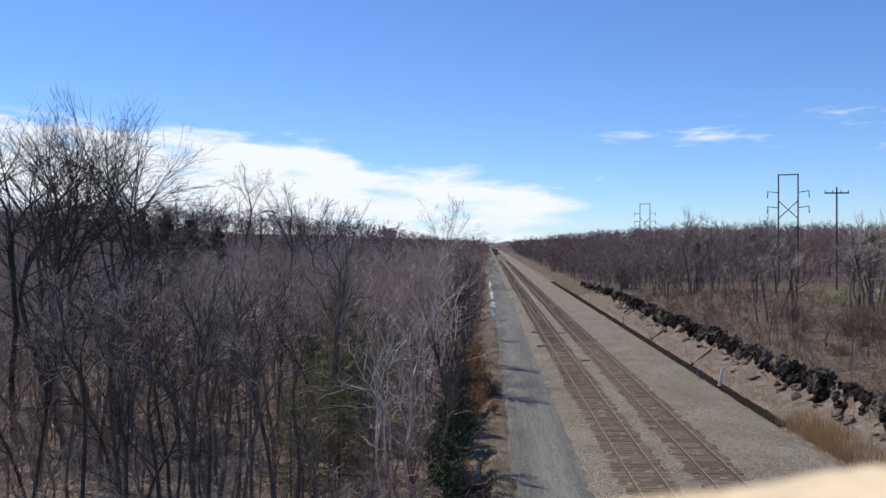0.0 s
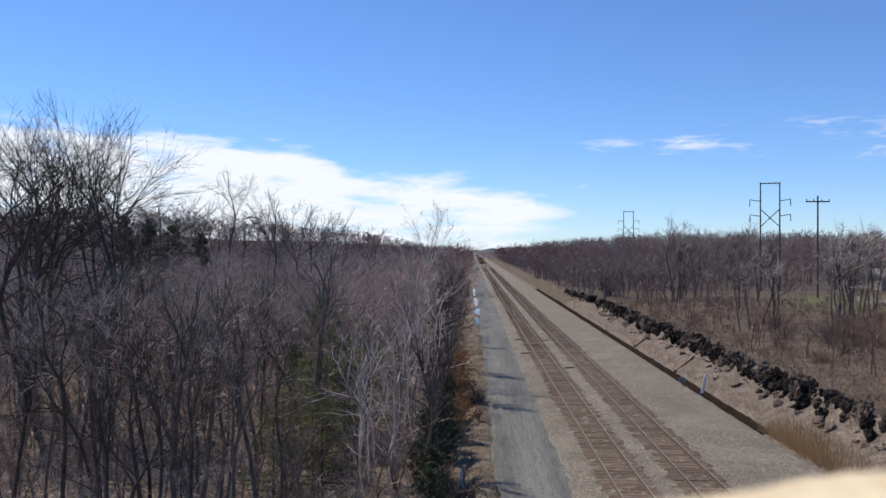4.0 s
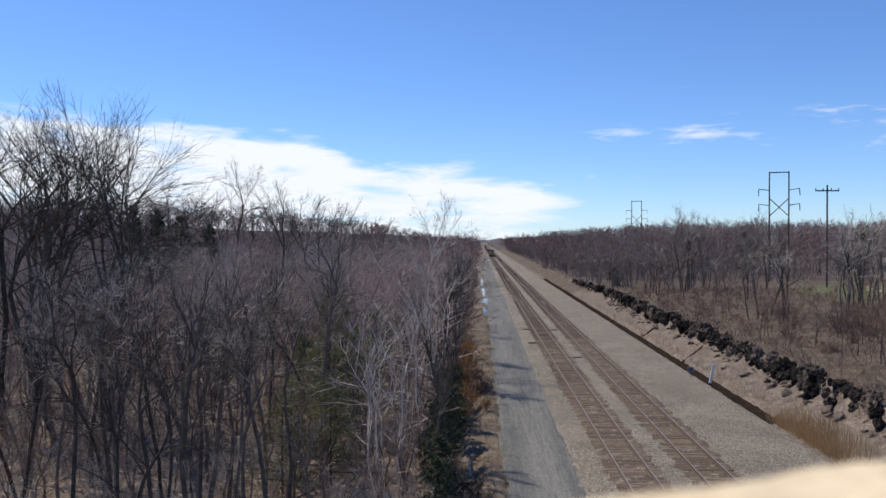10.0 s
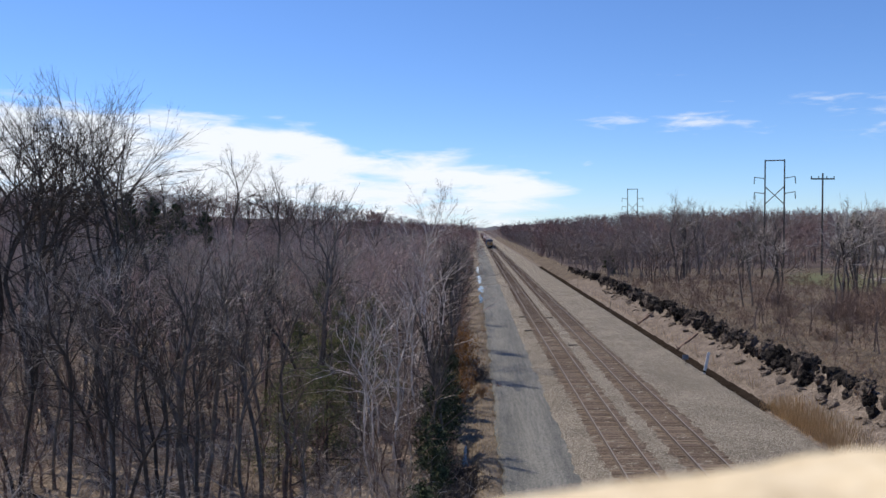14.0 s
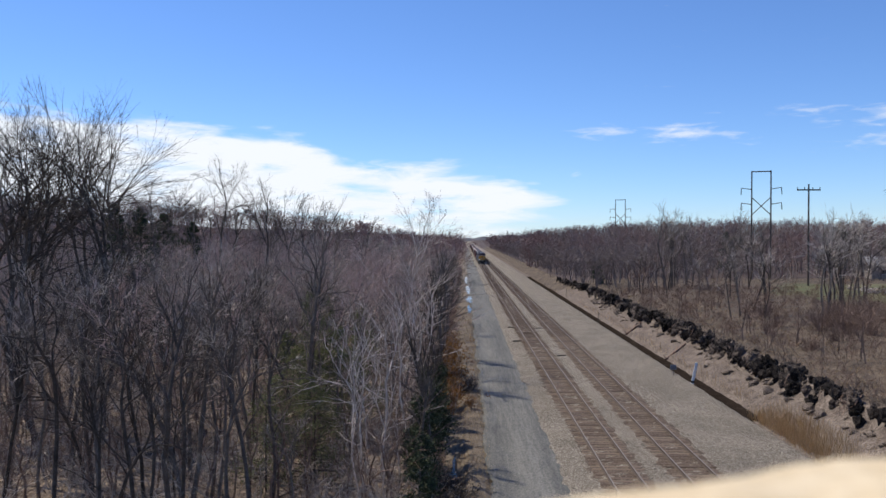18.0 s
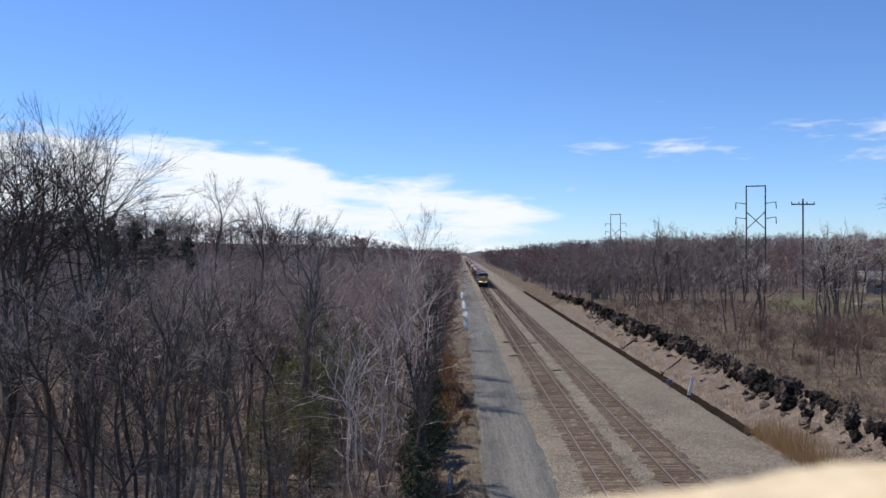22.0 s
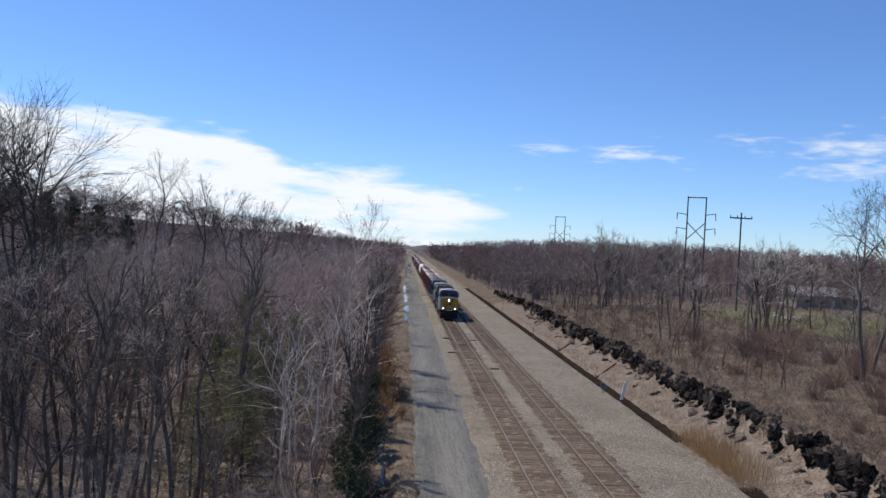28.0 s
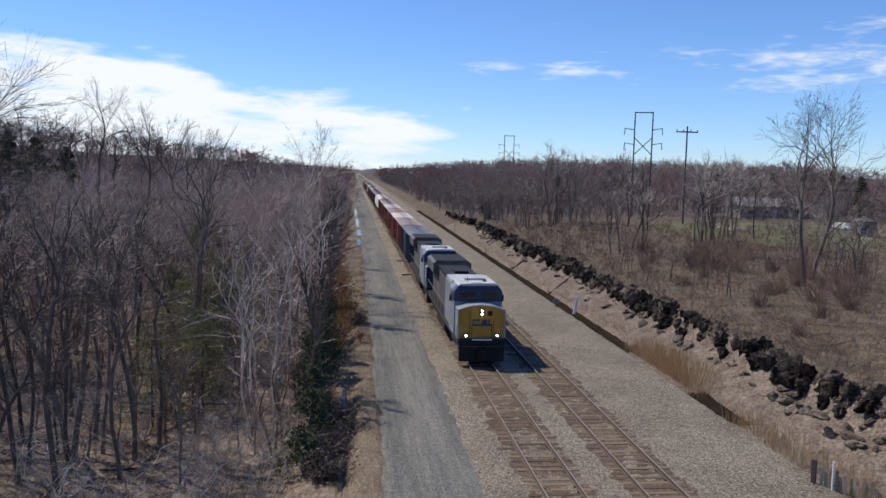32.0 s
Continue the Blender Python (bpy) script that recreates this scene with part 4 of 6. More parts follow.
    woods("saplings", [p for p in pts(420, floor) if p[1] > 37], 41, M_BRUSH, "slender leafless saplings under the trees", 0.005, (3, 7), 4, fork=0.3, spread=20, category="brush")
    woods("edge_brush", pts(260, lambda: (-1.3 - abs(rs.normal(0, 0.8)), 40 + 260 * rs.rand() ** 1.3)), 37, M_BRUSH, "low brown brush along the wood's edge", 0.006, (0.6, 2.4), 3, **low)
    thicket("undergrowth_pale", pts(320, floor), 35, M_STRAW, "dry pale stems on the woodland floor", (0.3, 0.9), 0.005, 4)
    for k, (x, y, h) in enumerate(((-9.6, 58, 10.5), (-8.2, 54, 9.0), (-11.2, 61, 10.5), (-9.9, 50, 8.0), (-7.4, 60, 9.5), (-8.8, 46, 6.5), (-11.3, 53, 8.5), (-10.6, 46.5, 6.5), (-9.4, 54, 9.5), (-10.4, 43.5, 6.0), (-8.0, 44.5, 6.4))):
        plant(conifer(200 + k, h * 0.85, 2.6, int(48 * h * h), M_OLIVE, 0.075), x, y, 1, 40 * k, "young_pine", "thin olive-green young pine among bare trees", "tree", "young pines in the woods")
    for k, (x, y, h) in enumerate(((-2.0, 49, 3.8), (-2.3, 45.5, 4.2), (-2.1, 53, 4.2), (-2.4, 57, 3.8), (-2.8, 51, 5.0), (-2.1, 61, 3.4), (-2.7, 43.2, 4.6), (-2.5, 40.8, 3.3), (-2.4, 38.3, 2.6), (-2.6, 34.9, 1.7))):
        plant(conifer(220 + k, h, 1.25, 2400, M_NEEDLE, 0.085), x + 0.4, y, 1, 70 * k, "cedar_bush", "dark green bushy cedar beside the ditch", "shrub", "cedar bushes at the ditch")
    # broad dark evergreens just under the skyline
    for k, (az, el, y, w) in enumerate(((-23.2, 2.1, 112, 5.5), (-21.6, 1.9, 116, 5.0), (-20.2, 1.5, 114, 5.0), (-18.4, 1.0, 118, 4.0))):
        x = y * math.tan(radians(az + 0.26))
        h = EYE + math.hypot(x, y) * math.tan(radians(el)) - gz(x, y)
        plant(conifer(240 + k, h, w + 1.2, 6500, M_NEEDLE, 0.17), x, y, 1, 70 * k, "evergreen_tree", "dark evergreen rising behind the bare woods", "tree", "evergreens in the woods")
    RUS = shrub_kind(300, 2.2, 1.6, 22, M_TWIG, M_RUSSET, 1100, 0.07)
    for k, (x, y, s) in enumerate(((-1.5, 58, 1.1), (-1.4, 66.8, 1.5), (-1.8, 76.5, 1.2), (-1.6, 84, 1.2), (-1.2, 61.5, 1.0), (-1.7, 54.5, 0.9), (0.1, 58.5, 0.5), (-1.6, 66, 0.8))):
        put_shrub(RUS, x + 0.4, y, s, 50 * k, "oak_shrub", "shrub holding orange-brown dry leaves", "shrub", "russet shrubs by the road")
    DARK = shrub_kind(301, 1.1, 1.6, 110, M_BARK, M_BARK, 700, 0.06)
    for x, y, s, t in ((-0.2, 65.4, 1.25, 10), (-0.9, 40.8, 1.1, 30), (-0.4, 38.6, 1.0, 130), (-1.3, 36.8, 1.2, 200), (-1.5, 33.8, 1.2, 290), (-0.6, 72.5, 0.7, 70)):
        put_shrub(DARK, x + 0.3, y, s, t, "brush_pile", "low dark heap of brush beside the road", "brush pile", "brush piles by the road")
    def verge():
        return -0.7 + 2.3 * rs.rand(), 24 + 120 * rs.rand() ** 1.4
    blades("verge_grass", np.array(pts(9000, verge)), 36, M_STRAW, "short dry straw-coloured grass along the road", (0.08, 0.32), 0.006, 0.4)
    for k in range(26):
        y = 33 + 30 * rs.rand()
        x = -3.5 - rs.rand() * 0.45 * y
        l, a, r = rs.uniform(1.5, 4.5), rs.uniform(0, 6.28), rs.uniform(0.04, 0.12)
        x2, y2 = x + l * math.cos(a), y + l * math.sin(a)
        bm = bmesh.new()
        rod(bm, (x, y, gz(x, y) + r), (x2, y2, gz(x2, y2) + r + 0.2 * rs.rand()), r, r * 0.6, 7)
        m = 0.6
        rod(bm, (x + (x2 - x) * m, y + (y2 - y) * m, gz(x, y) * (1 - m) + gz(x2, y2) * m + r), (x2 + rs.normal(0, 0.5), y2 + rs.normal(0, 0.5), gz(x2, y2) + 0.7), r * 0.45, r * 0.2, 6)
        tagged(part("fallen_branch", bm, M_BARK), "dead fallen branch lying in leaf litter", "branch", "fallen branches in the woods")
    e = thing("marker_stake", pose(0.2, 70.5, gz(0.2, 70.5)), "thin dark stake standing in the dry grass", "stake")
    part("stake", rods(((0, 0, -0.2), (0.04, 0, 1.5), 0.03, 0.025)), M_WOOD, e)


def build_right_side():
    rs = np.random.RandomState(41)
    OAK = [tree_kind(400 + k, 15, 0.16, M_BARK, M_BARK, 0.0058, fork=0.42, spread=(25, 23, 21)[k], depth=7, shoots=0.75, lean=0.0, rise=0.06, crook=0.075, keep=0.80, low=0.9) for k in range(3)]
    SLIM = [tree_kind(420 + k, 11, 0.11, M_BARK, M_TWIG, 0.006, fork=0.5, spread=27, depth=5, shoots=0.9, lean=0.07, rise=0.08, crook=0.10, keep=0.76, stems=1 + k % 2, low=1.0) for k in range(4)]
    g = "bare trees on the field"
    for x, y, h, k, t in ((39.7, 69.6, 19.2, 0, 0), (42.4, 73.2, 20.3, 1, 90), (38.3, 155, 16.0, 2, 30), (36.5, 152, 14.0, 0, 200), (35.7, 105, 13.5, 1, 120)):
        plant(OAK[k], x + 0.0045 * y, y, h / 16.5, t, "bare_tree", "bare tree with an open crown standing in dry brush", "tree", g)
    for k, (x, y, h) in enumerate(((31.1, 99, 8.5), (34.3, 97.4, 9.0), (43.6, 97, 10), (41.2, 97, 11.8), (42.6, 99.5, 11.5), (44.8, 69.8, 6.5), (46.2, 72.5, 7), (43.6, 71.0, 5.5), (49.5, 83, 8), (46.6, 108, 9.5), (52, 115, 10), (58, 104, 8), (61, 122, 11), (48, 88, 6), (54, 92, 7), (40, 128, 10), (44, 137, 11), (50, 150, 11), (31, 130, 8.5), (29.5, 142, 9), (33, 120, 7), (47.5, 76, 5), (44.5, 68, 4.5), (66, 110, 9), (72, 130, 10), (50.2, 112, 14), (52.2, 114, 13.5), (48.3, 110, 12.5), (54.2, 116, 13), (56, 119, 12), (35.6, 151, 16.5), (37.2, 153, 15), (33.2, 102, 13.5), (41.5, 160, 14), (45.5, 128, 12.5))):
        plant(SLIM[k % 4], x + 0.0045 * y, y, h / 11, 67 * k, "bare_tree", "thin bare tree among field brush", "tree", g)
    plant(conifer(440, 5.6, 1.7, 5200, M_NEEDLE, 0.15), 28.4, 177, 1, 0, "cedar_tree", "dark narrow evergreen cedar at the wood's edge", "tree")
    for k, (x, y, h) in enumerate(((131, 190, 12), (128, 200, 11), (70.8, 230, 11.2), (102, 230, 13.5), (114, 230, 11), (120, 231, 11.4), (138, 230, 12), (74, 233, 10.4), (143, 233, 11), (99, 232, 12), (105, 234, 12))):
        plant(conifer(450 + k, h, 3.4, 4200, M_NEEDLE, 0.22), x + 0.0045 * y, y, 1, 30 * k, "evergreen_tree", "dark evergreen behind the field", "tree", "evergreens behind the field")
    pts = lambda m, f: [f() for _ in range(m)]
    def wall():
        y = 150 + 180 * rs.rand()
        return 27 + 0.012 * y + (rs.rand() ** 1.3) * 190, y
    def deep():
        y = 300 + 600 * rs.rand() ** 1.4
        return 23.5 + rs.rand() ** 1.4 * (0.55 * y), y
    def keep(p):
        return not (p[0] > 52 and p[1] < 188)
    def brush():
        y = 36 + 120 * rs.rand() ** 1.2
        return float(rock_x(y)) + 2.4 + rs.rand() ** 1.3 * (16 + 0.3 * y), y
    woods("woods_right", [p for p in pts(740, wall) if keep(p)], 51, M_HAZE, "leafless grey-brown woods beyond the field", 0.014, (5, 14.6), 4, triple=0.6, fork=0.24)
    woods("woods_right_red", pts(460, lambda: (30 + rs.rand() ** 1.3 * 180, 190 + 160 * rs.rand())), 52, M_REDHAZE, "reddish leafless woods beyond the field", 0.014, (6, 14.6), 4, triple=0.6, fork=0.24)
    woods("woods_house", pts(120, lambda: (84 + 46 * rs.rand(), 178 + 18 * rs.rand())), 63, M_HAZE, "leafless trees standing before the house", 0.010, (3.5, 8.5), 4)
    woods("woods_right_far", pts(480, deep), 53, M_REDHAZE, "far leafless woods along the line", 0.02, (7, 15.5), 4, triple=0.6, fork=0.24)
    woods("woods_right_edge", pts(340, lambda: (24.0 + abs(rs.normal(0, 5.0)), 165 + 560 * rs.rand() ** 1.3)), 59, M_HAZE, "leafless brushwood along the line", 0.013, (2.5, 9.5), 4)
    woods("field_saplings", [p for p in pts(430, brush) if p[1] > 62 and rs.rand() < 0.4], 60, M_BRUSH, "leafless saplings on the dry field", 0.008, (1.5, 5.5), 4)
    thicket("field_brush", pts(1150, brush), 54, M_BRUSH, "leafless brush on the dry field", (0.4, 1.5), 0.006, 6, lean=0.6)
    woods("field_tangle", pts(300, brush), 64, M_BRUSH, "tangled leafless brush on the dry field", 0.005, (0.5, 2.3), 3, fork=0.2, spread=38, shoots=0.9, crook=0.2, lean=0.3, stems=2, category="brush")
    thicket("field_stems", pts(420, brush), 55, M_STRAW, "dry pale stems on the field", (0.2, 0.7), 0.006, 4)
    BUSH = [shrub_kind(460 + k, 2.2, 2.6, 75, M_BRUSH) for k in range(2)]
    for k, (x, y, s) in enumerate(((37.1, 81.8, 1.3), (39, 84, 1.1), (33.5, 89.6, 1.0), (41.5, 69, 0.9), (44, 71, 0.9), (36, 66, 0.9), (31, 60, 0.8), (45, 90, 1.0), (30, 72, 0.7), (52, 80, 1.2), (35.5, 84, 1.2), (38.5, 79.5, 1.0), (34, 77, 0.8), (42.5, 80, 1.0), (40.2, 71, 0.7), (47, 74, 0.9), (36, 100, 1.1), (44.5, 100, 1.2), (50, 104, 1.1), (30.5, 84, 0.7), (57, 96, 1.2), (28.5, 50, 0.6), (33, 55, 0.8), (37, 58, 0.9), (42.0, 74, 1.1), (42.8, 75, 1.2), (40.3, 70.6, 1.1), (39.4, 88, 1.4), (41, 86, 1.3), (38, 87, 1.2), (36, 61, 1.1), (39, 62, 1.2), (41.5, 64, 1.1), (34, 64, 0.9))):
        put_shrub(BUSH[k % 2], x, y, s, 37 * k, "bush", "dense leafless bush on the dry field", "shrub", "bushes on the field")
    def reed():
        u = rs.rand()
        if u < 0.66:
            y = 44.5 + 14 * rs.beta(1.8, 1.8)
            return 19.45 + 2.5 * rs.beta(1.3, 2.0), y
        if u < 0.9:
            y = 27.5 + 12.5 * rs.rand()
            return 19.0 + abs(rs.normal(0, 0.9)) + 0.03 * (40 - y) * rs.rand(), y
        y = 62 + 90 * rs.rand() ** 1.4
        return 20.7 + abs(rs.normal(0, 0.3)), y
    blades("reeds", np.array(pts(3600, reed)), 56, M_REED, "stand of tall dry tan reeds in the ditch", (0.35, 1.15), 0.008, 0.2)
    def bank():
        y = 28 + 150 * rs.rand() ** 1.5
        return 20.7 + rs.rand() * (float(rock_x(y)) - 20.6), y
    blades("bank_grass", np.array(pts(4200, bank)), 57, M_STRAW, "sparse dry grass on the earth bank", (0.06, 0.28), 0.005, 0.6)
    def field():
        y = 34 + 110 * rs.rand() ** 1.3
        return float(rock_x(y)) + 1.9 + rs.rand() ** 1.2 * (14 + 0.4 * y), y
    blades("field_grass", np.array(pts(14000, field)), 58, M_STRAW, "matted dry grass on the field", (0.08, 0.3), 0.007, 0.8)
    # dark ledge of broken rock along the cut
    BLOCKS, ROCKS = [], []
    for k in range(16):
        r2 = np.random.RandomState(500 + k)
        bm = bmesh.new()
        if k < 9:
            bmesh.ops.create_cube(bm, size=2.0)
            bmesh.ops.subdivide_edges(bm, edges=bm.edges[:], cuts=7, use_grid_fill=True)
        else:
            bmesh.ops.create_icosphere(bm, subdivisions=2, radius=1.0)
        cut = [(Vector((r2.normal(0, 1), r2.normal(0, 1), r2.normal(0, 0.6))).normalized(), r2.uniform(0.55, 0.95)) for _ in range(10)]
        o = Vector((k * 7.3, k * 3.1, 0))
        for v in bm.verts:
            for n, d in cut:
                e = v.co.dot(n) - d
                if e > 0:
                    v.co -= n * e * 0.85
            c = v.co * 1.5 + o
            c.z *= 0.6
            ridge = 1 - 2 * abs(noise.noise(c))
            near = noise.voronoi(v.co * 1.05 + o)[0]
            split = min(1.0, (near[1] - near[0]) * 3.5)
            v.co += v.co.normalized() * (0.20 * ridge - 0.42 + 0.36 * split + 0.12 * noise.noise(v.co * 4.6 + o))
        me = bpy.data.meshes.new("rock")
        bm.to_mesh(me)
        bm.free()
        me.materials.append(M_ROCK)
        (BLOCKS if k < 9 else ROCKS).append(me)
    ledge = thing("rock_ledge", None, "dark broken rock ledge along the railway cut", "rock ledge", kind="structure")

    def lay(me, x, y, z, sx, sy, sz, tip, turn):
        o = new("rock", me)
        o.parent = ledge
        o.matrix_basis = pose(x, y, z, rs.uniform(-tip, tip), rs.uniform(-tip, tip), turn) @ Matrix.Diagonal((sx, sy, sz, 1))
    y = 30.0
    while y < 215:
        small = 1.0 - 0.45 * float(smooth(120, 200, y))
        l = rs.uniform(0.45, 0.95) + 0.001 * y
        foot, top = float(rock_x(y)), gz(float(rock_x(y)) + 1.8, y)
        h = rs.uniform(0.60, 0.95) * small
        lay(BLOCKS[rs.randint(9)], foot + 1.1 + rs.normal(0, 0.2), y + rs.normal(0, 0.15), top - h * 0.55 + rs.normal(0, 0.16), rs.uniform(0.45, 0.7), l, h, 16, rs.choice([0, 180]) + rs.normal(0, 20))
        if rs.rand() < 0.8:
            yy, q = y + rs.uniform(-0.7, 0.7), rs.uniform(0.3, 0.62) * small
            xx = float(rock_x(yy)) + rs.uniform(0.2, 0.85)
            lay(BLOCKS[rs.randint(9)], xx, yy, gz(xx, yy) + q * 0.35, q * rs.uniform(0.7, 1.0), q * rs.uniform(0.9, 1.5), q, 28, rs.uniform(0, 360))
        y += l * 1.3
    CLODS = []
    for me in ROCKS[:4]:
        me = me.copy()
        me.materials.clear()
        me.materials.append(M_BANK)
        CLODS.append(me)
    for k in range(190):
        yy, s = 31 + 130 * rs.rand() ** 1.3, rs.uniform(0.12, 0.5)
        xx = float(rock_x(yy)) + rs.normal(-0.1, 0.6)
        o = new("clod", CLODS[k % 4])
        o.parent = ledge
        o.matrix_basis = pose(xx, yy, gz(xx, yy) + s * 0.1, 20 * rs.normal(), 20 * rs.normal(), rs.uniform(0, 360)) @ Matrix.Diagonal((s, s * 1.2, s * 0.55, 1))
    roots = []
    for k in range(70):
        yy = 31 + 100 * rs.rand() ** 1.3
        xx = float(rock_x(yy)) + rs.normal(0.9, 0.3)
        z = gz(float(rock_x(yy)) + 1.8, yy) + 0.1
        p = np.array([xx, yy, z])
        for j in range(3):
            q = p + [-0.12 + rs.normal(0, 0.12), rs.normal(0, 0.22), -rs.uniform(0.2, 0.45)]
            roots.append([*p, *q, 0.035 * (1 - j * 0.28), 0.035 * (0.72 - j * 0.25)])
            p = q
    tagged(new("hanging_roots", mesh_np("hanging_roots", *tubes(roots, 5), [M_BRUSH])), "pale roots hanging over the dark ledge", "roots", kind="stuff")
    thicket("ledge_roots", [(float(rock_x(q)) + 1.1 + rs.normal(0, 0.5), q) for q in np.arange(31, 150, 0.45)], 62, M_BARK, "dark roots and stubble along the ledge", (0.4, 1.2), 0.008, 3, "roots")
    # fallen logs on the bank
    for x, y, l, a, r in ((20.5, 84.5, 4.6, 52, 0.15), (20.6, 105.5, 4.4, 55, 0.16), (24.5, 52, 1.6, 60, 0.06), (29, 47, 2.2, 20, 0.05), (31, 53, 2.5, -30, 0.05)):
        bm = bmesh.new()
        z = gz(x, y)
        d = Vector((math.cos(radians(a)) * l, math.sin(radians(a)) * l, 0))
        zb = gz(x + d.x, y + d.y)
        rod(bm, (x, y, z + r), (x + d.x, y + d.y, zb + r), r, r * 0.7, 9)
        rod(bm, (x + d.x * 0.5, y + d.y * 0.5, (z + zb) / 2 + r), (x + d.x * 0.7 - 0.2, y + d.y * 0.7 + 0.3, (z + zb) / 2 + r + 0.5), r * 0.4, r * 0.2, 6)
        rod(bm, (x, y, z + r), (x - 0.3, y + 0.15, z + r + 0.35), r * 0.5, r * 0.2, 6)
        rod(bm, (x, y, z + r), (x - 0.35, y - 0.2, z + r * 0.6), r * 0.5, r * 0.2, 6)
        tagged(part("fallen_log", bm, M_BRUSH), "broken brown log with root stubs on the bank", "log", "fallen logs")


def build_line_furniture():
    # white post and small sign box at the edge of the ditch
    e = thing("white_post", pose(18.9, 69.2, gz(18.8, 69.2), 0, 12, 0), "leaning white-painted post beside the ditch", "post")
    part("post", boxes((-0.11, 0.11, -0.05, 0.05, -0.3, 1.75), bevel=0.015), M_PAINT, e)
    part("band", boxes((-0.113, 0.113, -0.053, 0.053, 0.02, 0.2)), M_DARK, e, "dark foot band")
    e = thing("trackside_sign", pose(18.3, 73.0, gz(18.3, 73.0)), "small grey sign box on a thin post", "sign")
    part("post", rods(((0, 0, -0.3), (0, 0, 1.0), 0.03)), M_STEEL, e)
    part("plate", boxes((-0.26, 0.26, -0.035, 0.0, 0.72, 1.12), bevel=0.01), M_GREY, e)
    for z in (0.82, 0.92, 1.02):
        part("bar", boxes((-0.19, 0.19, -0.040, -0.0355, z - 0.018, z + 0.018)), M_DARK, e)
    for x, y, h in ((19.0, 118, 1.7), (20.6, 168, 1.8)):
        e = thing("ditch_stake", pose(x, y, gz(x, y), 0, 3, 0), "thin weathered stake beside the drainage ditch", "stake", "stakes by the ditch")
        part("stake", rods(((0, 0, -0.3), (0, 0, h), 0.05, 0.04)), M_WOOD, e)
    for x, y in ((6.25, 110), (6.1, 95.6), (9.7, 109), (9.85, 84)):
        e = thing("tie_scrap", pose(x, y, 0.02, 0, 0, 6), "short dark timber scrap lying on the ballast", "timber scrap", "timber scraps by the track")
        part("board", boxes((-0.45, 0.45, -0.09, 0.09, -0.05, 0.07), bevel=0.02), M_WOOD, e)
    # remains of a fence near the bridge
    e = thing("old_fence", pose(18.9, 30.3, gz(18.9, 30.3), 0, 0, -48), "broken grey timber fence in dry weeds", "fence")
    rs = np.random.RandomState(61)
    part("post", boxes((-0.62, -0.42, -0.06, 0.06, -0.4, 1.0), bevel=0.02), M_WOOD, e, "flat grey post")
    for k in range(15):
        bm = bmesh.new()
        top = rs.uniform(0.55, 0.98) - 0.018 * k
        for j in range(2):
            box(bm, -0.065 + 0.065 * j, 0.065 * j, -0.018, 0.018, -0.35, top - rs.uniform(0, 0.12), bevel=0.008)
        bmesh.ops.rotate(bm, verts=bm.verts, matrix=Matrix.Rotation(rs.normal(0, 0.1), 3, "Y") @ Matrix.Rotation(rs.normal(0, 0.12), 3, "X"))
        bmesh.ops.translate(bm, verts=bm.verts, vec=(-0.2 + 0.155 * k + rs.normal(0, 0.02), rs.normal(0, 0.05), 0))
        part("slat", bm, M_FENCE, e)
    part("marker", rods(((0.25, -0.12, -0.2), (0.25, -0.12, 1.15), 0.045)), M_PAINT, e, "pale marker rod")
    # transmission frames and a wooden pole
    def hframe(x, y, top, gap, s):
        z = gz(x, y)
        e = thing("transmission_tower", pose(x, y, z, 0, 0, -20), "tall two-legged power line frame with cross braces", "power pylon", "power pylons")
        h = top - z
        for sx in (-1, 1):
            part("leg", rods(((sx * gap / 2, 0, -1), (sx * gap / 2, 0, h), 0.19 * s, 0.14 * s)), M_WOOD, e)
            for zz in (h - 4.2 * s, h - 7.6 * s):
                part("arm", rods(((sx * gap / 2, 0, zz), (sx * (gap / 2 + 2.3 * s), 0, zz + 0.35 * s), 0.10 * s, 0.07 * s)), M_WOOD, e)
                part("insulator", rods(((sx * (gap / 2 + 2.2 * s), 0, zz + 0.3 * s), (sx * (gap / 2 + 2.3 * s), 0, zz - 1.2 * s), 0.09 * s, 0.09 * s)), M_DARK, e)
        part("crossbeam", rods(((-gap / 2, 0, h - 0.2), (gap / 2, 0, h - 0.2), 0.13 * s)), M_WOOD, e)
        for a, b in ((-1, 1), (1, -1)):
            part("brace", rods(((a * gap / 2, 0, h - 6.0 * s), (b * gap / 2, 0, h - 10.0 * s), 0.10 * s)), M_WOOD, e)
        part("lower_brace", rods(((gap / 2 - 0.15, 0.25, h - 11.6), (-1.2, 0.25, h - 15.0), 0.10)), M_FENCE, e, "pale weathered diagonal brace")
        return e
    hframe(67.2, 190, 26.9, 4.05, 1.0)
    hframe(65.5, 350, 27.6, 4.05, 1.0)
    px, py = 65.1, 159.0
    e = thing("utility_pole", pose(px, py, gz(px, py)), "dark wooden utility pole with one crossarm", "utility pole")
    h = 21.9 - gz(px, py)
    part("pole", rods(((0, 0, -1), (0, 0, h), 0.2, 0.15)), M_WOOD, e)
    part("crossarm", boxes((-2.2, 2.2, -0.09, 0.09, h - 1.2, h - 0.95)), M_WOOD, e)
    for x in (-2.1, -0.75, 0.75, 2.1):
        part("insulator", rods(((x, 0, h - 0.96), (x, 0, h - 0.55), 0.09, 0.07)), M_DARK, e)
    # house and tank beyond the field
    zc = gz(106, 205)
    e = thing("house", pose(106, 205, zc, 0, 0, 8), "low tan house with a grey shingle roof behind trees", "house")
    part("wall", boxes((-10, 10, -4, 4, -0.5, 2.9)), M_SIDING, e)
    bm = bmesh.new()
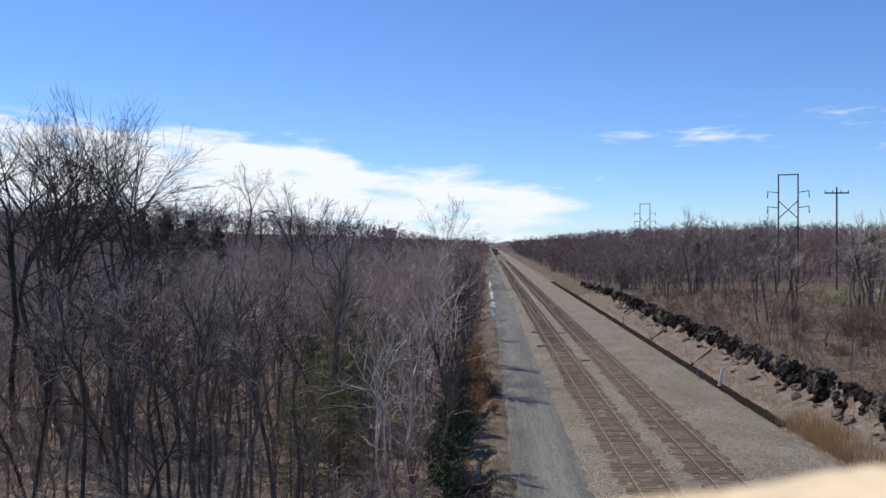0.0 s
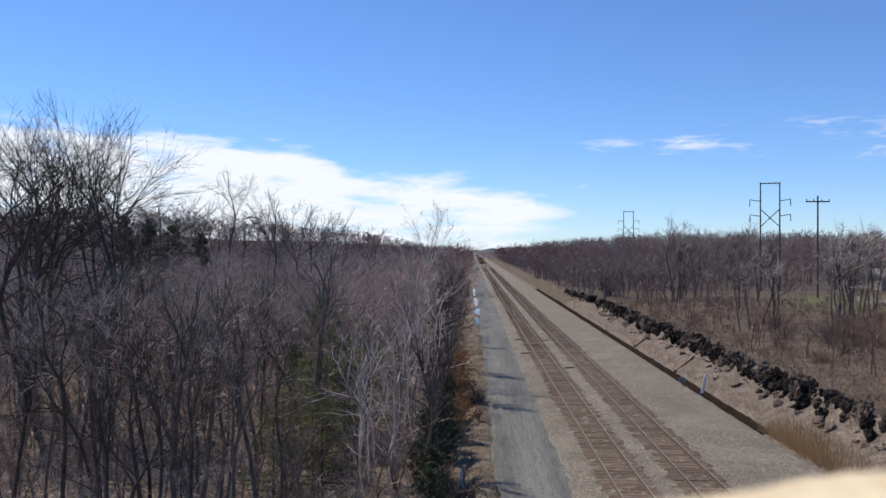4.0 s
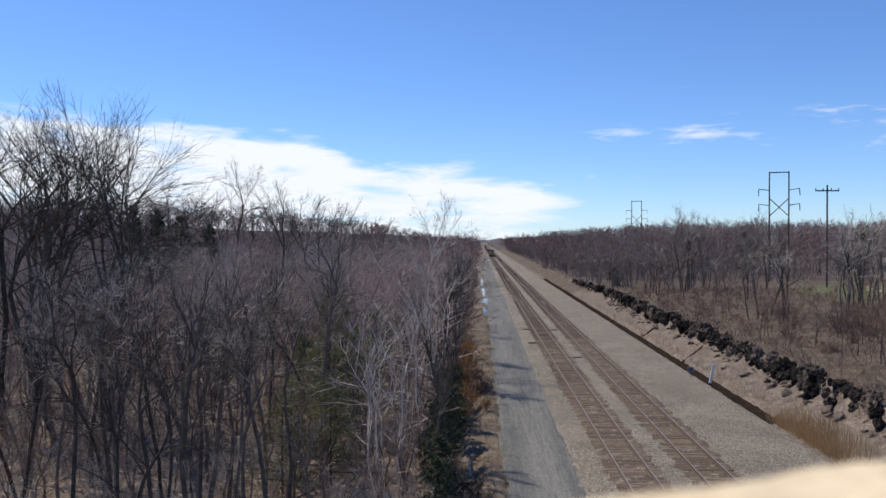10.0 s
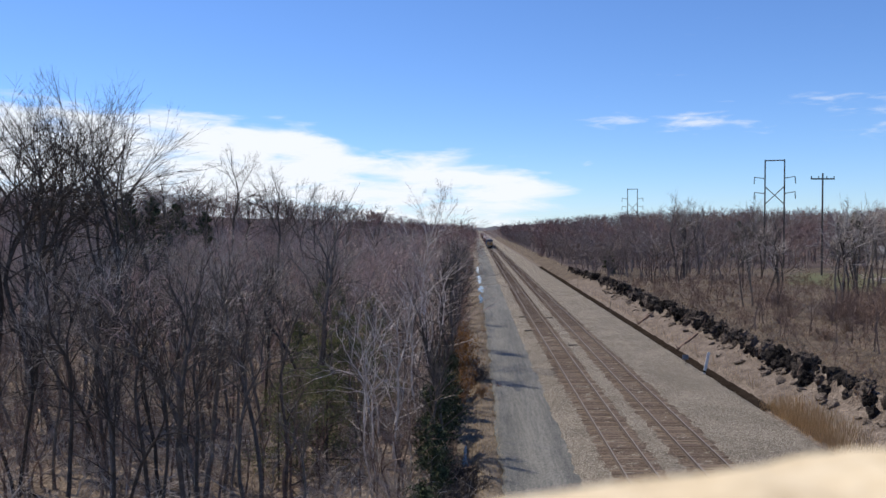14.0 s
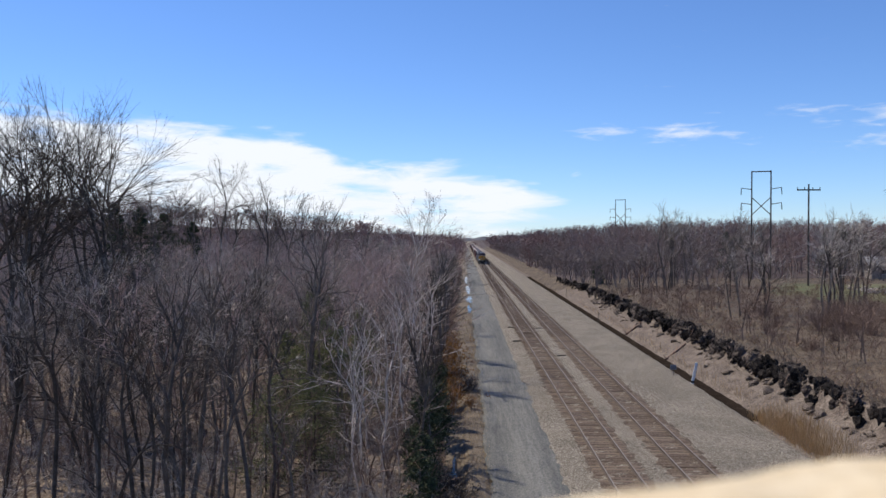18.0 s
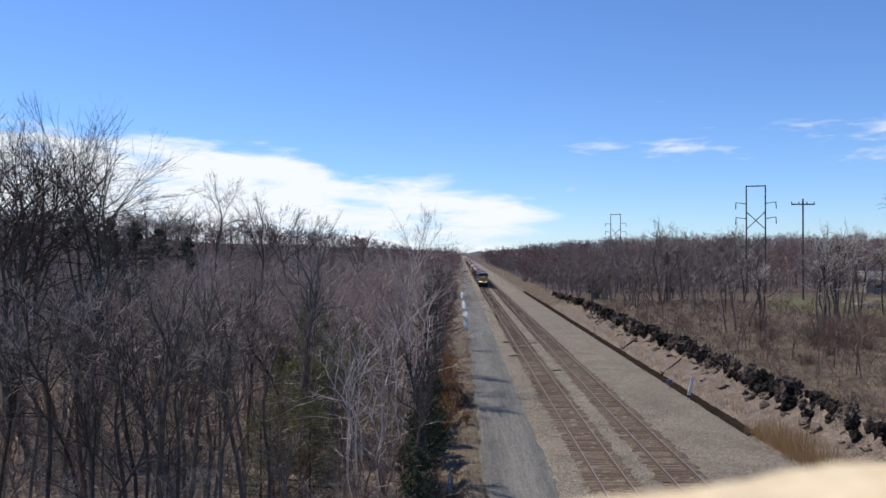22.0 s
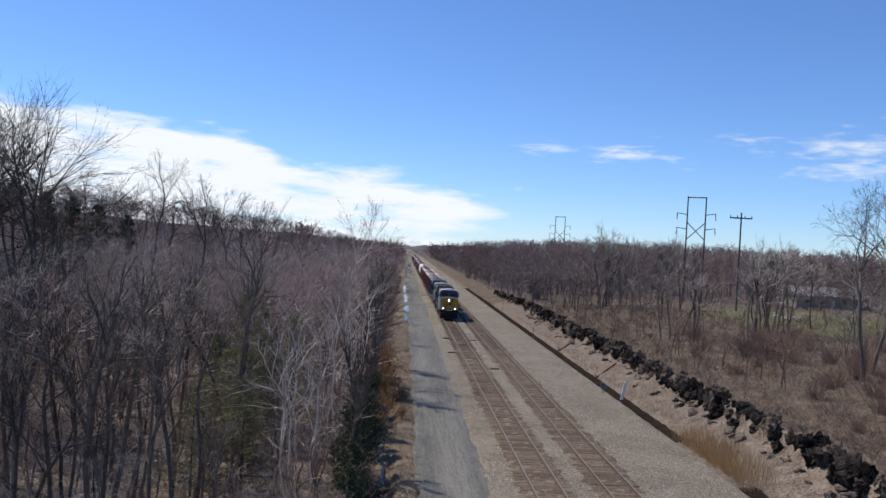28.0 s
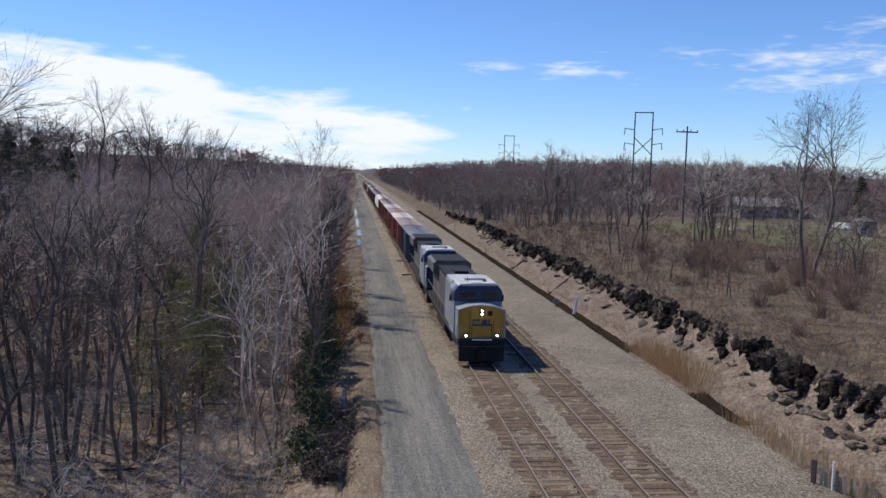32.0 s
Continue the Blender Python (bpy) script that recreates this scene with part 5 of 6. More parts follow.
    prism(bm, [(-4.6, 2.85), (4.6, 2.85), (0, 5.0)], -10.6, 10.6)
    bmesh.ops.rotate(bm, verts=bm.verts, matrix=Matrix.Rotation(radians(90), 3, "Z"))
    part("roof", bm, M_SHINGLE, e)
    for x in (-7, -3, 3, 7):
        w = part("window", boxes((x - 0.6, x + 0.6, -4.03, -3.9, 0.9, 2.1)), M_GLASSY, e)
        part("frame", boxes((x - 0.7, x + 0.7, -4.06, -4.035, 2.1, 2.2), (x - 0.7, x + 0.7, -4.06, -4.035, 0.8, 0.9)), M_PAINT, w)
    part("door", boxes((-0.5, 0.5, -4.03, -3.9, -0.2, 2.0)), M_WHITE, e)
    e = thing("storage_tank", pose(86, 132, gz(86, 132)), "round grey tank standing on the grass", "tank")
    bm = rods(((0, 0, -0.3), (0, 0, 2.6), 1.9), n=28)
    rod(bm, (0, 0, 2.6), (0, 0, 3.2), 1.95, 0.3, 28)
    part("shell", bm, M_STEEL, e)
    for x in (94.5,):
        e = thing("parked_car", pose(x, 152, gz(x, 152) - 0.05, 0, 0, 20), "small pale car parked on the grass", "car")
        part("body", boxes((-0.85, 0.85, -2.1, 2.1, 0.3, 0.85), (-0.75, 0.75, -1.1, 1.3, 0.8, 1.4), bevel=0.12), M_WHITE, e)
        for sx in (-1, 1):
            for yy in (-1.3, 1.3):
                part("wheel", rods(((sx * 0.85, yy, 0.32), (sx * 0.62, yy, 0.32), 0.32), n=14), M_DARK, e)
    rs = np.random.RandomState(77)
    segs = []
    for k in range(60):
        a = rs.uniform(0, 3.14)
        p = np.array([67 + rs.normal(0, 1.2), 139 + rs.normal(0, 0.8), gz(67, 139) + rs.uniform(0.1, 0.9)])
        d = np.array([math.cos(a), math.sin(a), rs.normal(0, 0.2)]) * rs.uniform(0.6, 1.5)
        segs.append([*p, *(p + d), 0.09, 0.07])
    tagged(new("woodpile", mesh_np("woodpile", *tubes(segs, 6), [M_BIRCH])), "pale heap of cut branches on the field", "wood pile")


# ---- the train ----
def truck(parent, y, wheelbase, axles, r=0.5):
    """A bogie: side frames, axles and wheels."""
    t = part("truck", boxes((-1.16, -1.0, y - wheelbase / 2 - 0.55, y + wheelbase / 2 + 0.55, 0.42, 0.75), (1.0, 1.16, y - wheelbase / 2 - 0.55, y + wheelbase / 2 + 0.55, 0.42, 0.75), (-1.0, 1.0, y - 0.3, y + 0.3, 0.5, 0.85), bevel=0.04), M_DARK, parent, "black cast bogie frame")
    for k in range(axles):
        yy = y - wheelbase / 2 + wheelbase * k / (axles - 1)
        for s in (-1, 1):
            part("wheel", rods(((s * 0.70, yy, r), (s * 0.83, yy, r), r), ((s * 0.66, yy, r), (s * 0.70, yy, r), r + 0.03), n=20), M_STEEL, t)
        part("axle", rods(((-0.7, yy, r), (0.7, yy, r), 0.09)), M_DARK, t)


def locomotive(name, label, livery, lit):
    """A six-axle diesel, front at y = 0, tail at y = 22.3."""
    e = thing(name, None, label, "locomotive", "locomotives of the train")
    nose_m, cab_m = livery
    part("frame", boxes((-1.45, 1.45, 0.5, 21.9, 1.12, 1.5), (-0.9, 0.9, 0.35, 0.7, 0.45, 1.2), bevel=0.04), M_DARK, e)
    part("pilot", boxes((-1.42, 1.42, 0.15, 0.42, 0.18, 1.3), bevel=0.05), M_DARK, e, "black snow-plough pilot")
    part("coupler", boxes((-0.14, 0.14, -0.35, 0.4, 0.72, 1.0), (-0.25, 0.25, -0.45, -0.2, 0.66, 1.06), bevel=0.03), M_DARK, e)
    part("platform", boxes((-1.5, 1.5, 0.25, 1.3, 1.42, 1.52)), M_DARK, e)
    part("anticlimber", boxes((-1.46, 1.46, 0.18, 0.5, 1.28, 1.62), bevel=0.03), M_DARK, e, "black ribbed buffer beam under the nose")
    part("front_plate", boxes((-0.62, 0.62, 0.150, 0.176, 1.52, 1.60)), M_PAINT, e, "short white plate on the walkway edge")
    # short hood: wide nose with a gabled top
    bm = bmesh.new()
    prism(bm, [(-1.47, 1.53), (1.47, 1.53), (1.47, 3.36), (0.72, 3.62), (0, 3.68), (-0.72, 3.62), (-1.47, 3.36)], 0.45, 2.1)
    part("nose", bm, M_GREY, e, "broad grey short hood with a gabled top")
    bm = bmesh.new()
    prism(bm, [(-1.45, 1.66), (1.45, 1.66), (1.45, 3.33), (0.72, 3.58), (0, 3.64), (-0.72, 3.58), (-1.45, 3.33)], 0.432, 0.4495)
    part("nose_face", bm, nose_m, e, "painted front of the nose")
    bm = bmesh.new()
    prism(bm, [(-1.51, 3.34), (-1.51, 3.42), (-0.74, 3.67), (0, 3.73), (0.74, 3.67), (1.51, 3.42), (1.51, 3.34), (0.74, 3.59), (0, 3.65), (-0.74, 3.59)], 0.40, 0.58)
    part("nose_trim", bm, M_ROOF, e, "pale rim round the nose top")
    for x in (-1.49, 1.49):
        part("corner_trim", boxes((x - 0.025, x + 0.025, 0.40, 0.50, 1.62, 3.40), bevel=0.01), M_ROOF, e, "pale upright edge of the nose")
    part("nose_door", boxes((-1.30, -0.78, 0.405, 0.4315, 1.72, 3.15), bevel=0.012), nose_m, e)
    part("nose_panel", boxes((0.78, 1.28, 0.412, 0.4315, 1.72, 2.7), bevel=0.01), nose_m, e)
    part("door_joint", boxes((-0.76, -0.74, 0.408, 0.4315, 1.70, 3.18)), M_DARK, e)
    part("door_joint", boxes((0.74, 0.76, 0.410, 0.4315, 1.70, 2.72)), M_DARK, e)
    for x in (-0.62, 0.62):
        part("grab_rail", rods(((x, 0.34, 1.62), (x, 0.34, 2.45), 0.018), ((x, 0.34, 2.45), (x, 0.43, 2.45), 0.018), n=6), M_DARK, e)
    # emblem as plain dark shapes
    if lit:
        part("emblem", boxes((-0.58, -0.50, 0.415, 0.4315, 2.38, 2.78), (-0.50, 0.62, 0.415, 0.4315, 2.38, 2.50), (-0.50, -0.10, 0.415, 0.4315, 2.70, 2.80), (0.02, 0.34, 0.415, 0.4315, 2.50, 2.78), (0.42, 0.52, 0.415, 0.4315, 2.50, 2.80), bevel=0.006), M_BLUE, e, "dark blue painted emblem")
        part("number_box", boxes((0.34, 0.66, 0.41, 0.4315, 3.02, 3.34), bevel=0.01), M_DARK, e, "dark square lamp recess")
    hl = part("headlight_housing", boxes((-0.13, 0.13, 0.37, 0.46, 3.00, 3.48), bevel=0.03), M_DARK, e)
    for z in (3.14, 3.34):
        part("headlight", rods(((0, 0.365, z), (0, 0.32, z), 0.062, 0.056), n=16), M_LAMP if lit else M_GLASSY, hl, "bright round headlight")
    for x in (-0.98, 0.98):
        d = part("ditch_light_housing", boxes((x - 0.13, x + 0.13, 0.30, 0.46, 1.66, 1.92), bevel=0.03), M_DARK, e)
        part("ditch_light", rods(((x, 0.295, 1.79), (x, 0.25, 1.79), 0.062, 0.056), n=16), M_LAMP if lit else M_GLASSY, d, "bright round ditch light")
    for x in (-1.42, 1.42):
        part("front_rail", rods(((x, 0.24, 1.6), (x, 0.24, 2.3), 0.018), ((x, 0.24, 2.28), (x * 0.7, 0.24, 2.28), 0.016), n=6), M_GREY, e, "pale handrail at the nose corner")
    part("cut_lever", rods(((-1.3, 0.10, 1.15), (1.3, 0.10, 1.15), 0.02), n=6), M_STEEL, e)
    for x in (-0.38, 0.38):
        part("air_hose", rods(((x, 0.1, 1.0), (x * 1.1, -0.05, 0.45), 0.03), n=6), M_DARK, e)
    # cab with its window band wrapped round the corners, and a pale roof
    bm = bmesh.new()
    prism(bm, [(-1.55, 1.53), (1.55, 1.53), (1.55, 4.30), (1.25, 4.68), (-1.25, 4.68), (-1.55, 4.30)], 2.1, 4.6)
    part("cab", bm, M_GREY, e, "grey cab")
    bm = bmesh.new()
    prism(bm, [(-1.56, 3.66), (1.56, 3.66), (1.56, 4.31), (1.26, 4.69), (-1.26, 4.69), (-1.56, 4.31)], 2.06, 3.0)
    part("cab_front", bm, cab_m, e, "dark blue band round the windscreens")
    for x0, x1 in ((-1.2, -0.2), (0.2, 1.2)):
        w = part("windscreen", boxes((x0, x1, 2.03, 2.058, 3.80, 4.20), bevel=0.01), M_GLASSY, e)
        part("wiper", rods((((x0 + x1) / 2, 2.015, 3.76), ((x0 + x1) / 2 + 0.2, 2.015, 4.15), 0.012)), M_DARK, w)
        part("frame", boxes((x0 - 0.03, x1 + 0.03, 2.035, 2.055, 4.205, 4.235), (x0 - 0.03, x1 + 0.03, 2.035, 2.055, 3.765, 3.795)), M_DARK, w)
    part("sun_visor", boxes((-1.3, 1.3, 1.90, 2.06, 4.42, 4.46)), cab_m, e)
    for s in (-1, 1):
        for y0, y1 in ((3.05, 3.62), (3.72, 4.3)):
            part("side_window", boxes((s * 1.555 - 0.02, s * 1.555 + 0.02, y0, y1, 3.45, 4.12), bevel=0.01), M_GLASSY, e)
        part("mirror", boxes((s * 1.72 - 0.06, s * 1.72 + 0.06, 2.75, 2.8, 3.6, 4.0)), M_DARK, e)
        part("cab_steps_rail", rods(((s * 1.5, 0.75, 1.0), (s * 1.5, 0.75, 2.4), 0.018), ((s * 1.5, 1.95, 1.5), (s * 1.5, 1.95, 2.6), 0.018), ((s * 1.5, 0.75, 2.4), (s * 1.5, 1.95, 2.6), 0.016), n=6), M_GREY, e, "pale handrail beside the cab steps")
    bm = bmesh.new()
    prism(bm, [(-1.32, 4.685), (1.32, 4.685), (1.2, 4.80), (0, 4.86), (-1.2, 4.80)], 1.98, 4.7)
    part("cab_roof", bm, M_ROOF, e, "pale weathered cab roof")
    part("horn", rods(((0.5, 3.3, 4.84), (0.5, 2.7, 4.94), 0.05, 0.10)), M_STEEL, e)
    part("antenna", rods(((-0.6, 3.0, 4.8), (-0.6, 3.0, 5.15), 0.015)), M_DARK, e)
    # two thin white patches set on the cab roof
    for x, y in ((0.75, 2.35), (-0.2, 2.5)):
        part("roof_plate", boxes((x - 0.3, x + 0.3, y - 0.2, y + 0.2, 4.83, 4.875), bevel=0.01), M_WHITE, e, "small white patch on the cab roof")
    part("air_box", boxes((-0.7, 0.7, 3.5, 4.5, 4.82, 4.98), bevel=0.05), M_ROOF, e)
    # long hood
    part("electrical_cabinet", boxes((-1.45, 1.45, 4.62, 8.2, 1.53, 4.45), bevel=0.06), M_GREY, e)
    part("cabinet_roof", boxes((-1.4, 1.4, 4.72, 8.1, 4.452, 4.66), bevel=0.05), M_ROOF, e)
    part("engine_hood", boxes((-1.05, 1.05, 8.22, 16.2, 1.53, 4.2), bevel=0.06), M_GRIME, e)
    part("engine_roof", boxes((-1.18, 1.18, 8.3, 16.15, 4.202, 4.40), bevel=0.05), M_DARK, e, "sooty engine hood roof")
    part("exhaust_stack", boxes((-0.5, 0.5, 10.2, 12.0, 4.36, 4.62), bevel=0.04), M_DARK, e)
    bm = bmesh.new()
    prism(bm, [(-1.0, 1.53), (1.0, 1.53), (1.0, 3.4), (1.55, 3.75), (1.55, 4.5), (1.3, 4.66), (-1.3, 4.66), (-1.55, 4.5), (-1.55, 3.75), (-1.0, 3.4)], 16.22, 21.6)
    part("radiator", bm, M_GRIME, e, "flared radiator section")
    part("radiator_fan", boxes((-1.3, 1.3, 16.3, 21.5, 4.662, 4.72), bevel=0.02), M_DARK, e)
    for k in range(6):
        for s in (-1, 1):
            y = 8.6 + 1.25 * k
            part("hood_door", boxes((s * 1.055 - 0.012, s * 1.055 + 0.012, y, y + 1.1, 1.75, 3.9)), M_GRIME, e)
    part("fuel_tank", boxes((-1.4, 1.4, 8.4, 14.0, 0.35, 1.1), bevel=0.12), M_DARK, e)
    for s in (-1, 1):
        part("handrail", rods(((s * 1.47, 4.7, 2.5), (s * 1.47, 21.8, 2.5), 0.014), *[((s * 1.47, y, 1.5), (s * 1.47, y, 2.5), 0.014) for y in (8.4, 10.6, 12.8, 15.0, 17.2, 19.4, 21.7)], n=6), M_GREY, e, "pale handrail along the walkway")
        for z in (0.35, 0.68, 1.0):
            part("step", boxes((s * 1.35 - 0.14, s * 1.35 + 0.14, 0.5, 0.95, z, z + 0.04)), M_STEEL, e)
        part("sill_stripe", boxes((s * 1.452 - 0.004, s * 1.452 + 0.004, 0.6, 21.8, 1.32, 1.44)), M_STEEL, e, "dull stripe along the frame")
    truck(e, 3.9, 3.7, 3)
    truck(e, 18.4, 3.7, 3)
    return e


def boxcar(label, paint, roof, length=16.4, height=4.55, ends=None):
    """A boxcar with ribbed sides, front at y = 0."""
    e = thing("boxcar", None, label, "freight car", "freight cars of the train")
    part("body", boxes((-1.45, 1.45, 0.45, length - 0.45, 1.05, height - 0.25), bevel=0.03), paint, e)
    bm = bmesh.new()
    prism(bm, [(-1.5, height - 0.248), (1.5, height - 0.248), (1.5, height - 0.12), (0, height), (-1.5, height - 0.12)], 0.35, length - 0.35)
    rf = part("roof", bm, roof, e, "weathered ribbed roof")
    for k in range(11):
        y = 0.9 + (length - 1.8) * k / 10
        bm = bmesh.new()
        prism(bm, [(-1.48, height - 0.118), (1.48, height - 0.118), (0, height + 0.045)], y - 0.05, y + 0.05)
        part("roof_rib", bm, roof, rf)
    for s in (-1, 1):
        for k in range(14):
            y = 0.7 + (length - 1.4) * k / 13
            if abs(y - length / 2) < 1.6:
                continue
            part("side_post", boxes((s * 1.50 - 0.05, s * 1.50 + 0.05, y - 0.06, y + 0.06, 1.1, height - 0.26)), paint, e)
        d = part("door", boxes((s * 1.51 - 0.05, s * 1.51 + 0.05, length / 2 - 1.5, length / 2 + 1.5, 1.12, height - 0.4), bevel=0.015), paint, e)
        part("door_bar", rods(*[((s * 1.57, length / 2 + q, 1.2), (s * 1.57, length / 2 + q, height - 0.5), 0.03) for q in (-0.7, 0.7)], n=6), M_STEEL, d)
    for y, s in ((0.44, -1), (length - 0.44, 1)):
        for z in (1.6, 2.1, 2.6, 3.1, 3.6):
            part("end_rib", boxes((-1.3, 1.3, y - 0.05, y + 0.05, z - 0.07, z + 0.07)), ends or paint, e)
    part("underframe", boxes((-1.2, 1.2, 0.2, length - 0.2, 0.8, 1.045), (-0.15, 0.15, -0.1, length + 0.1, 0.75, 1.0)), M_DARK, e)
    truck(e, 2.3, 1.8, 2, 0.44)
    truck(e, length - 2.3, 1.8, 2, 0.44)
    return e


def hopper(label, paint, top, length=16.4, height=4.55):
    """A rounded covered hopper."""
    e = thing("hopper_car", None, label, "freight car", "freight cars of the train")
    bm = bmesh.new()
    prism(bm, [(-0.8, 1.2), (0.8, 1.2), (1.5, 1.9), (1.55, 3.2), (1.35, height - 0.3), (0.8, height), (-0.8, height), (-1.35, height - 0.3), (-1.55, 3.2), (-1.5, 1.9)], 1.6, length - 1.6)
    part("body", bm, paint, e)
    part("end_platform", boxes((-1.4, 1.4, 0.2, 1.6, 1.05, 1.2), (-1.4, 1.4, length - 1.6, length - 0.2, 1.05, 1.2)), M_DARK, e)
    part("end_ladder", rods(*[((x, y, 1.2), (x, y, height - 0.4), 0.03) for x in (-0.5, 0.5) for y in (1.3, length - 1.3)], n=6), M_STEEL, e)
    part("roof_walk", boxes((-0.5, 0.5, 1.5, length - 1.5, height + 0.01, height + 0.09)), top, e)
    for k in range(4):
        y = 3.2 + (length - 6.4) * k / 3
        part("hatch", rods(((0, y, height + 0.09), (0, y, height + 0.2), 0.4), n=16), top, e)
        part("discharge_chute", boxes((-0.7, 0.7, y - 0.8, y + 0.8, 0.6, 1.2), bevel=0.1), M_DARK, e)
    part("underframe", boxes((-0.15, 0.15, -0.1, length + 0.1, 0.75, 1.0)), M_DARK, e)
    truck(e, 2.0, 1.8, 2, 0.44)
    truck(e, length - 2.0, 1.8, 2, 0.44)
    return e


RAIL_TOP = 0.185
FRONT = ((0.0, 738.0), (3.0, 674.0), (6.0, 611.0), (9.0, 549.0), (12.0, 487.0), (14.0, 446.0), (16.0, 405.0), (18.0, 362.0), (20.0, 317.5), (22.0, 272.5), (24.0, 227.5), (26.0, 181.0), (28.0, 136.0), (29.0, 114.0), (30.0, 92.4), (31.0, 71.2), (32.0, 50.0))


def build_train():
    x = TRACKS[0]
    cars = []
    y = 0.0
    cars.append((locomotive("locomotive", "yellow-nosed grey freight locomotive with blue cab, lamps lit", (M_YELLOW, M_BLUE), True), y))
    y += 22.6
    cars.append((locomotive("locomotive", "second grey freight locomotive with dark blue cab, weathered", (M_BLUE, M_BLUE), False), y))
    y += 22.6
    blue = boxcar("slate-blue boxcar with a grey roof", M_BLUEBOX, M_SLATE)
    red = boxcar("red-brown boxcar with a faded roof", M_BOX, M_BOXROOF)
    pale = boxcar("red-brown boxcar with a pale roof", M_BOX, M_PALEROOF, ends=M_PALEROOF)
    white = hopper("white covered hopper car", M_WHITE, M_PALEROOF)
    dark = boxcar("dark brown boxcar with a dull roof", M_DARK, M_BOXROOF)
    made = {id(blue): 0, id(red): 0, id(pale): 0, id(white): 0, id(dark): 0}
    for k in (blue, red, pale, red, pale, red, red, white, white, dark, red, dark, red, pale, dark, red, white, dark, red, red, dark, pale, red, dark, red):
        ob = k if not made[id(k)] else copy_thing(k, Matrix())
        made[id(k)] += 1
        cars.append((ob, y))
        y += 16.9
    return cars


# ---- clouds, far beyond everything ----
def cloud_mat(name, scale, cover, soft, strength):
    m = bpy.data.materials.new(name)
    m.use_nodes = True
    nt = m.node_tree
    N, L = nt.nodes, nt.links
    for n in list(N):
        if n.type != "OUTPUT_MATERIAL":
            N.remove(n)
    out = [n for n in N if n.type == "OUTPUT_MATERIAL"][0]
    tc = N.new("ShaderNodeTexCoord")
    mp = N.new("ShaderNodeMapping")
    mp.inputs["Scale"].default_value = scale
    L.new(tc.outputs["Object"], mp.inputs["Vector"])
    nz = N.new("ShaderNodeTexNoise")
    nz.inputs["Scale"].default_value = 1.0
    nz.inputs["Detail"].default_value = 7
    nz.inputs["Roughness"].default_value = 0.55
    nz.inputs["Distortion"].default_value = 0.4
    L.new(mp.outputs[0], nz.inputs["Vector"])
    # the sheet thins out towards its rim: an upright coordinate stored on the corners
    at = N.new("ShaderNodeAttribute")
    at.attribute_name = "body"
    ad = N.new("ShaderNodeMath")
    ad.operation = "ADD"
    L.new(nz.outputs["Fac"], ad.inputs[0])
    L.new(at.outputs["Fac"], ad.inputs[1])
    mr = N.new("ShaderNodeMapRange")
    mr.interpolation_type = "SMOOTHSTEP"
    mr.inputs["From Min"].default_value = cover
    mr.inputs["From Max"].default_value = cover + soft
    L.new(ad.outputs[0], mr.inputs["Value"])
    em = N.new("ShaderNodeEmission")
    em.inputs["Color"].default_value = (0.95, 0.97, 1.0, 1)
    em.inputs["Strength"].default_value = strength
    tr = N.new("ShaderNodeBsdfTransparent")
    mx = N.new("ShaderNodeMixShader")
    L.new(mr.outputs[0], mx.inputs[0])
    L.new(tr.outputs[0], mx.inputs[1])
    L.new(em.outputs[0], mx.inputs[2])
    L.new(mx.outputs[0], out.inputs["Surface"])
    return m


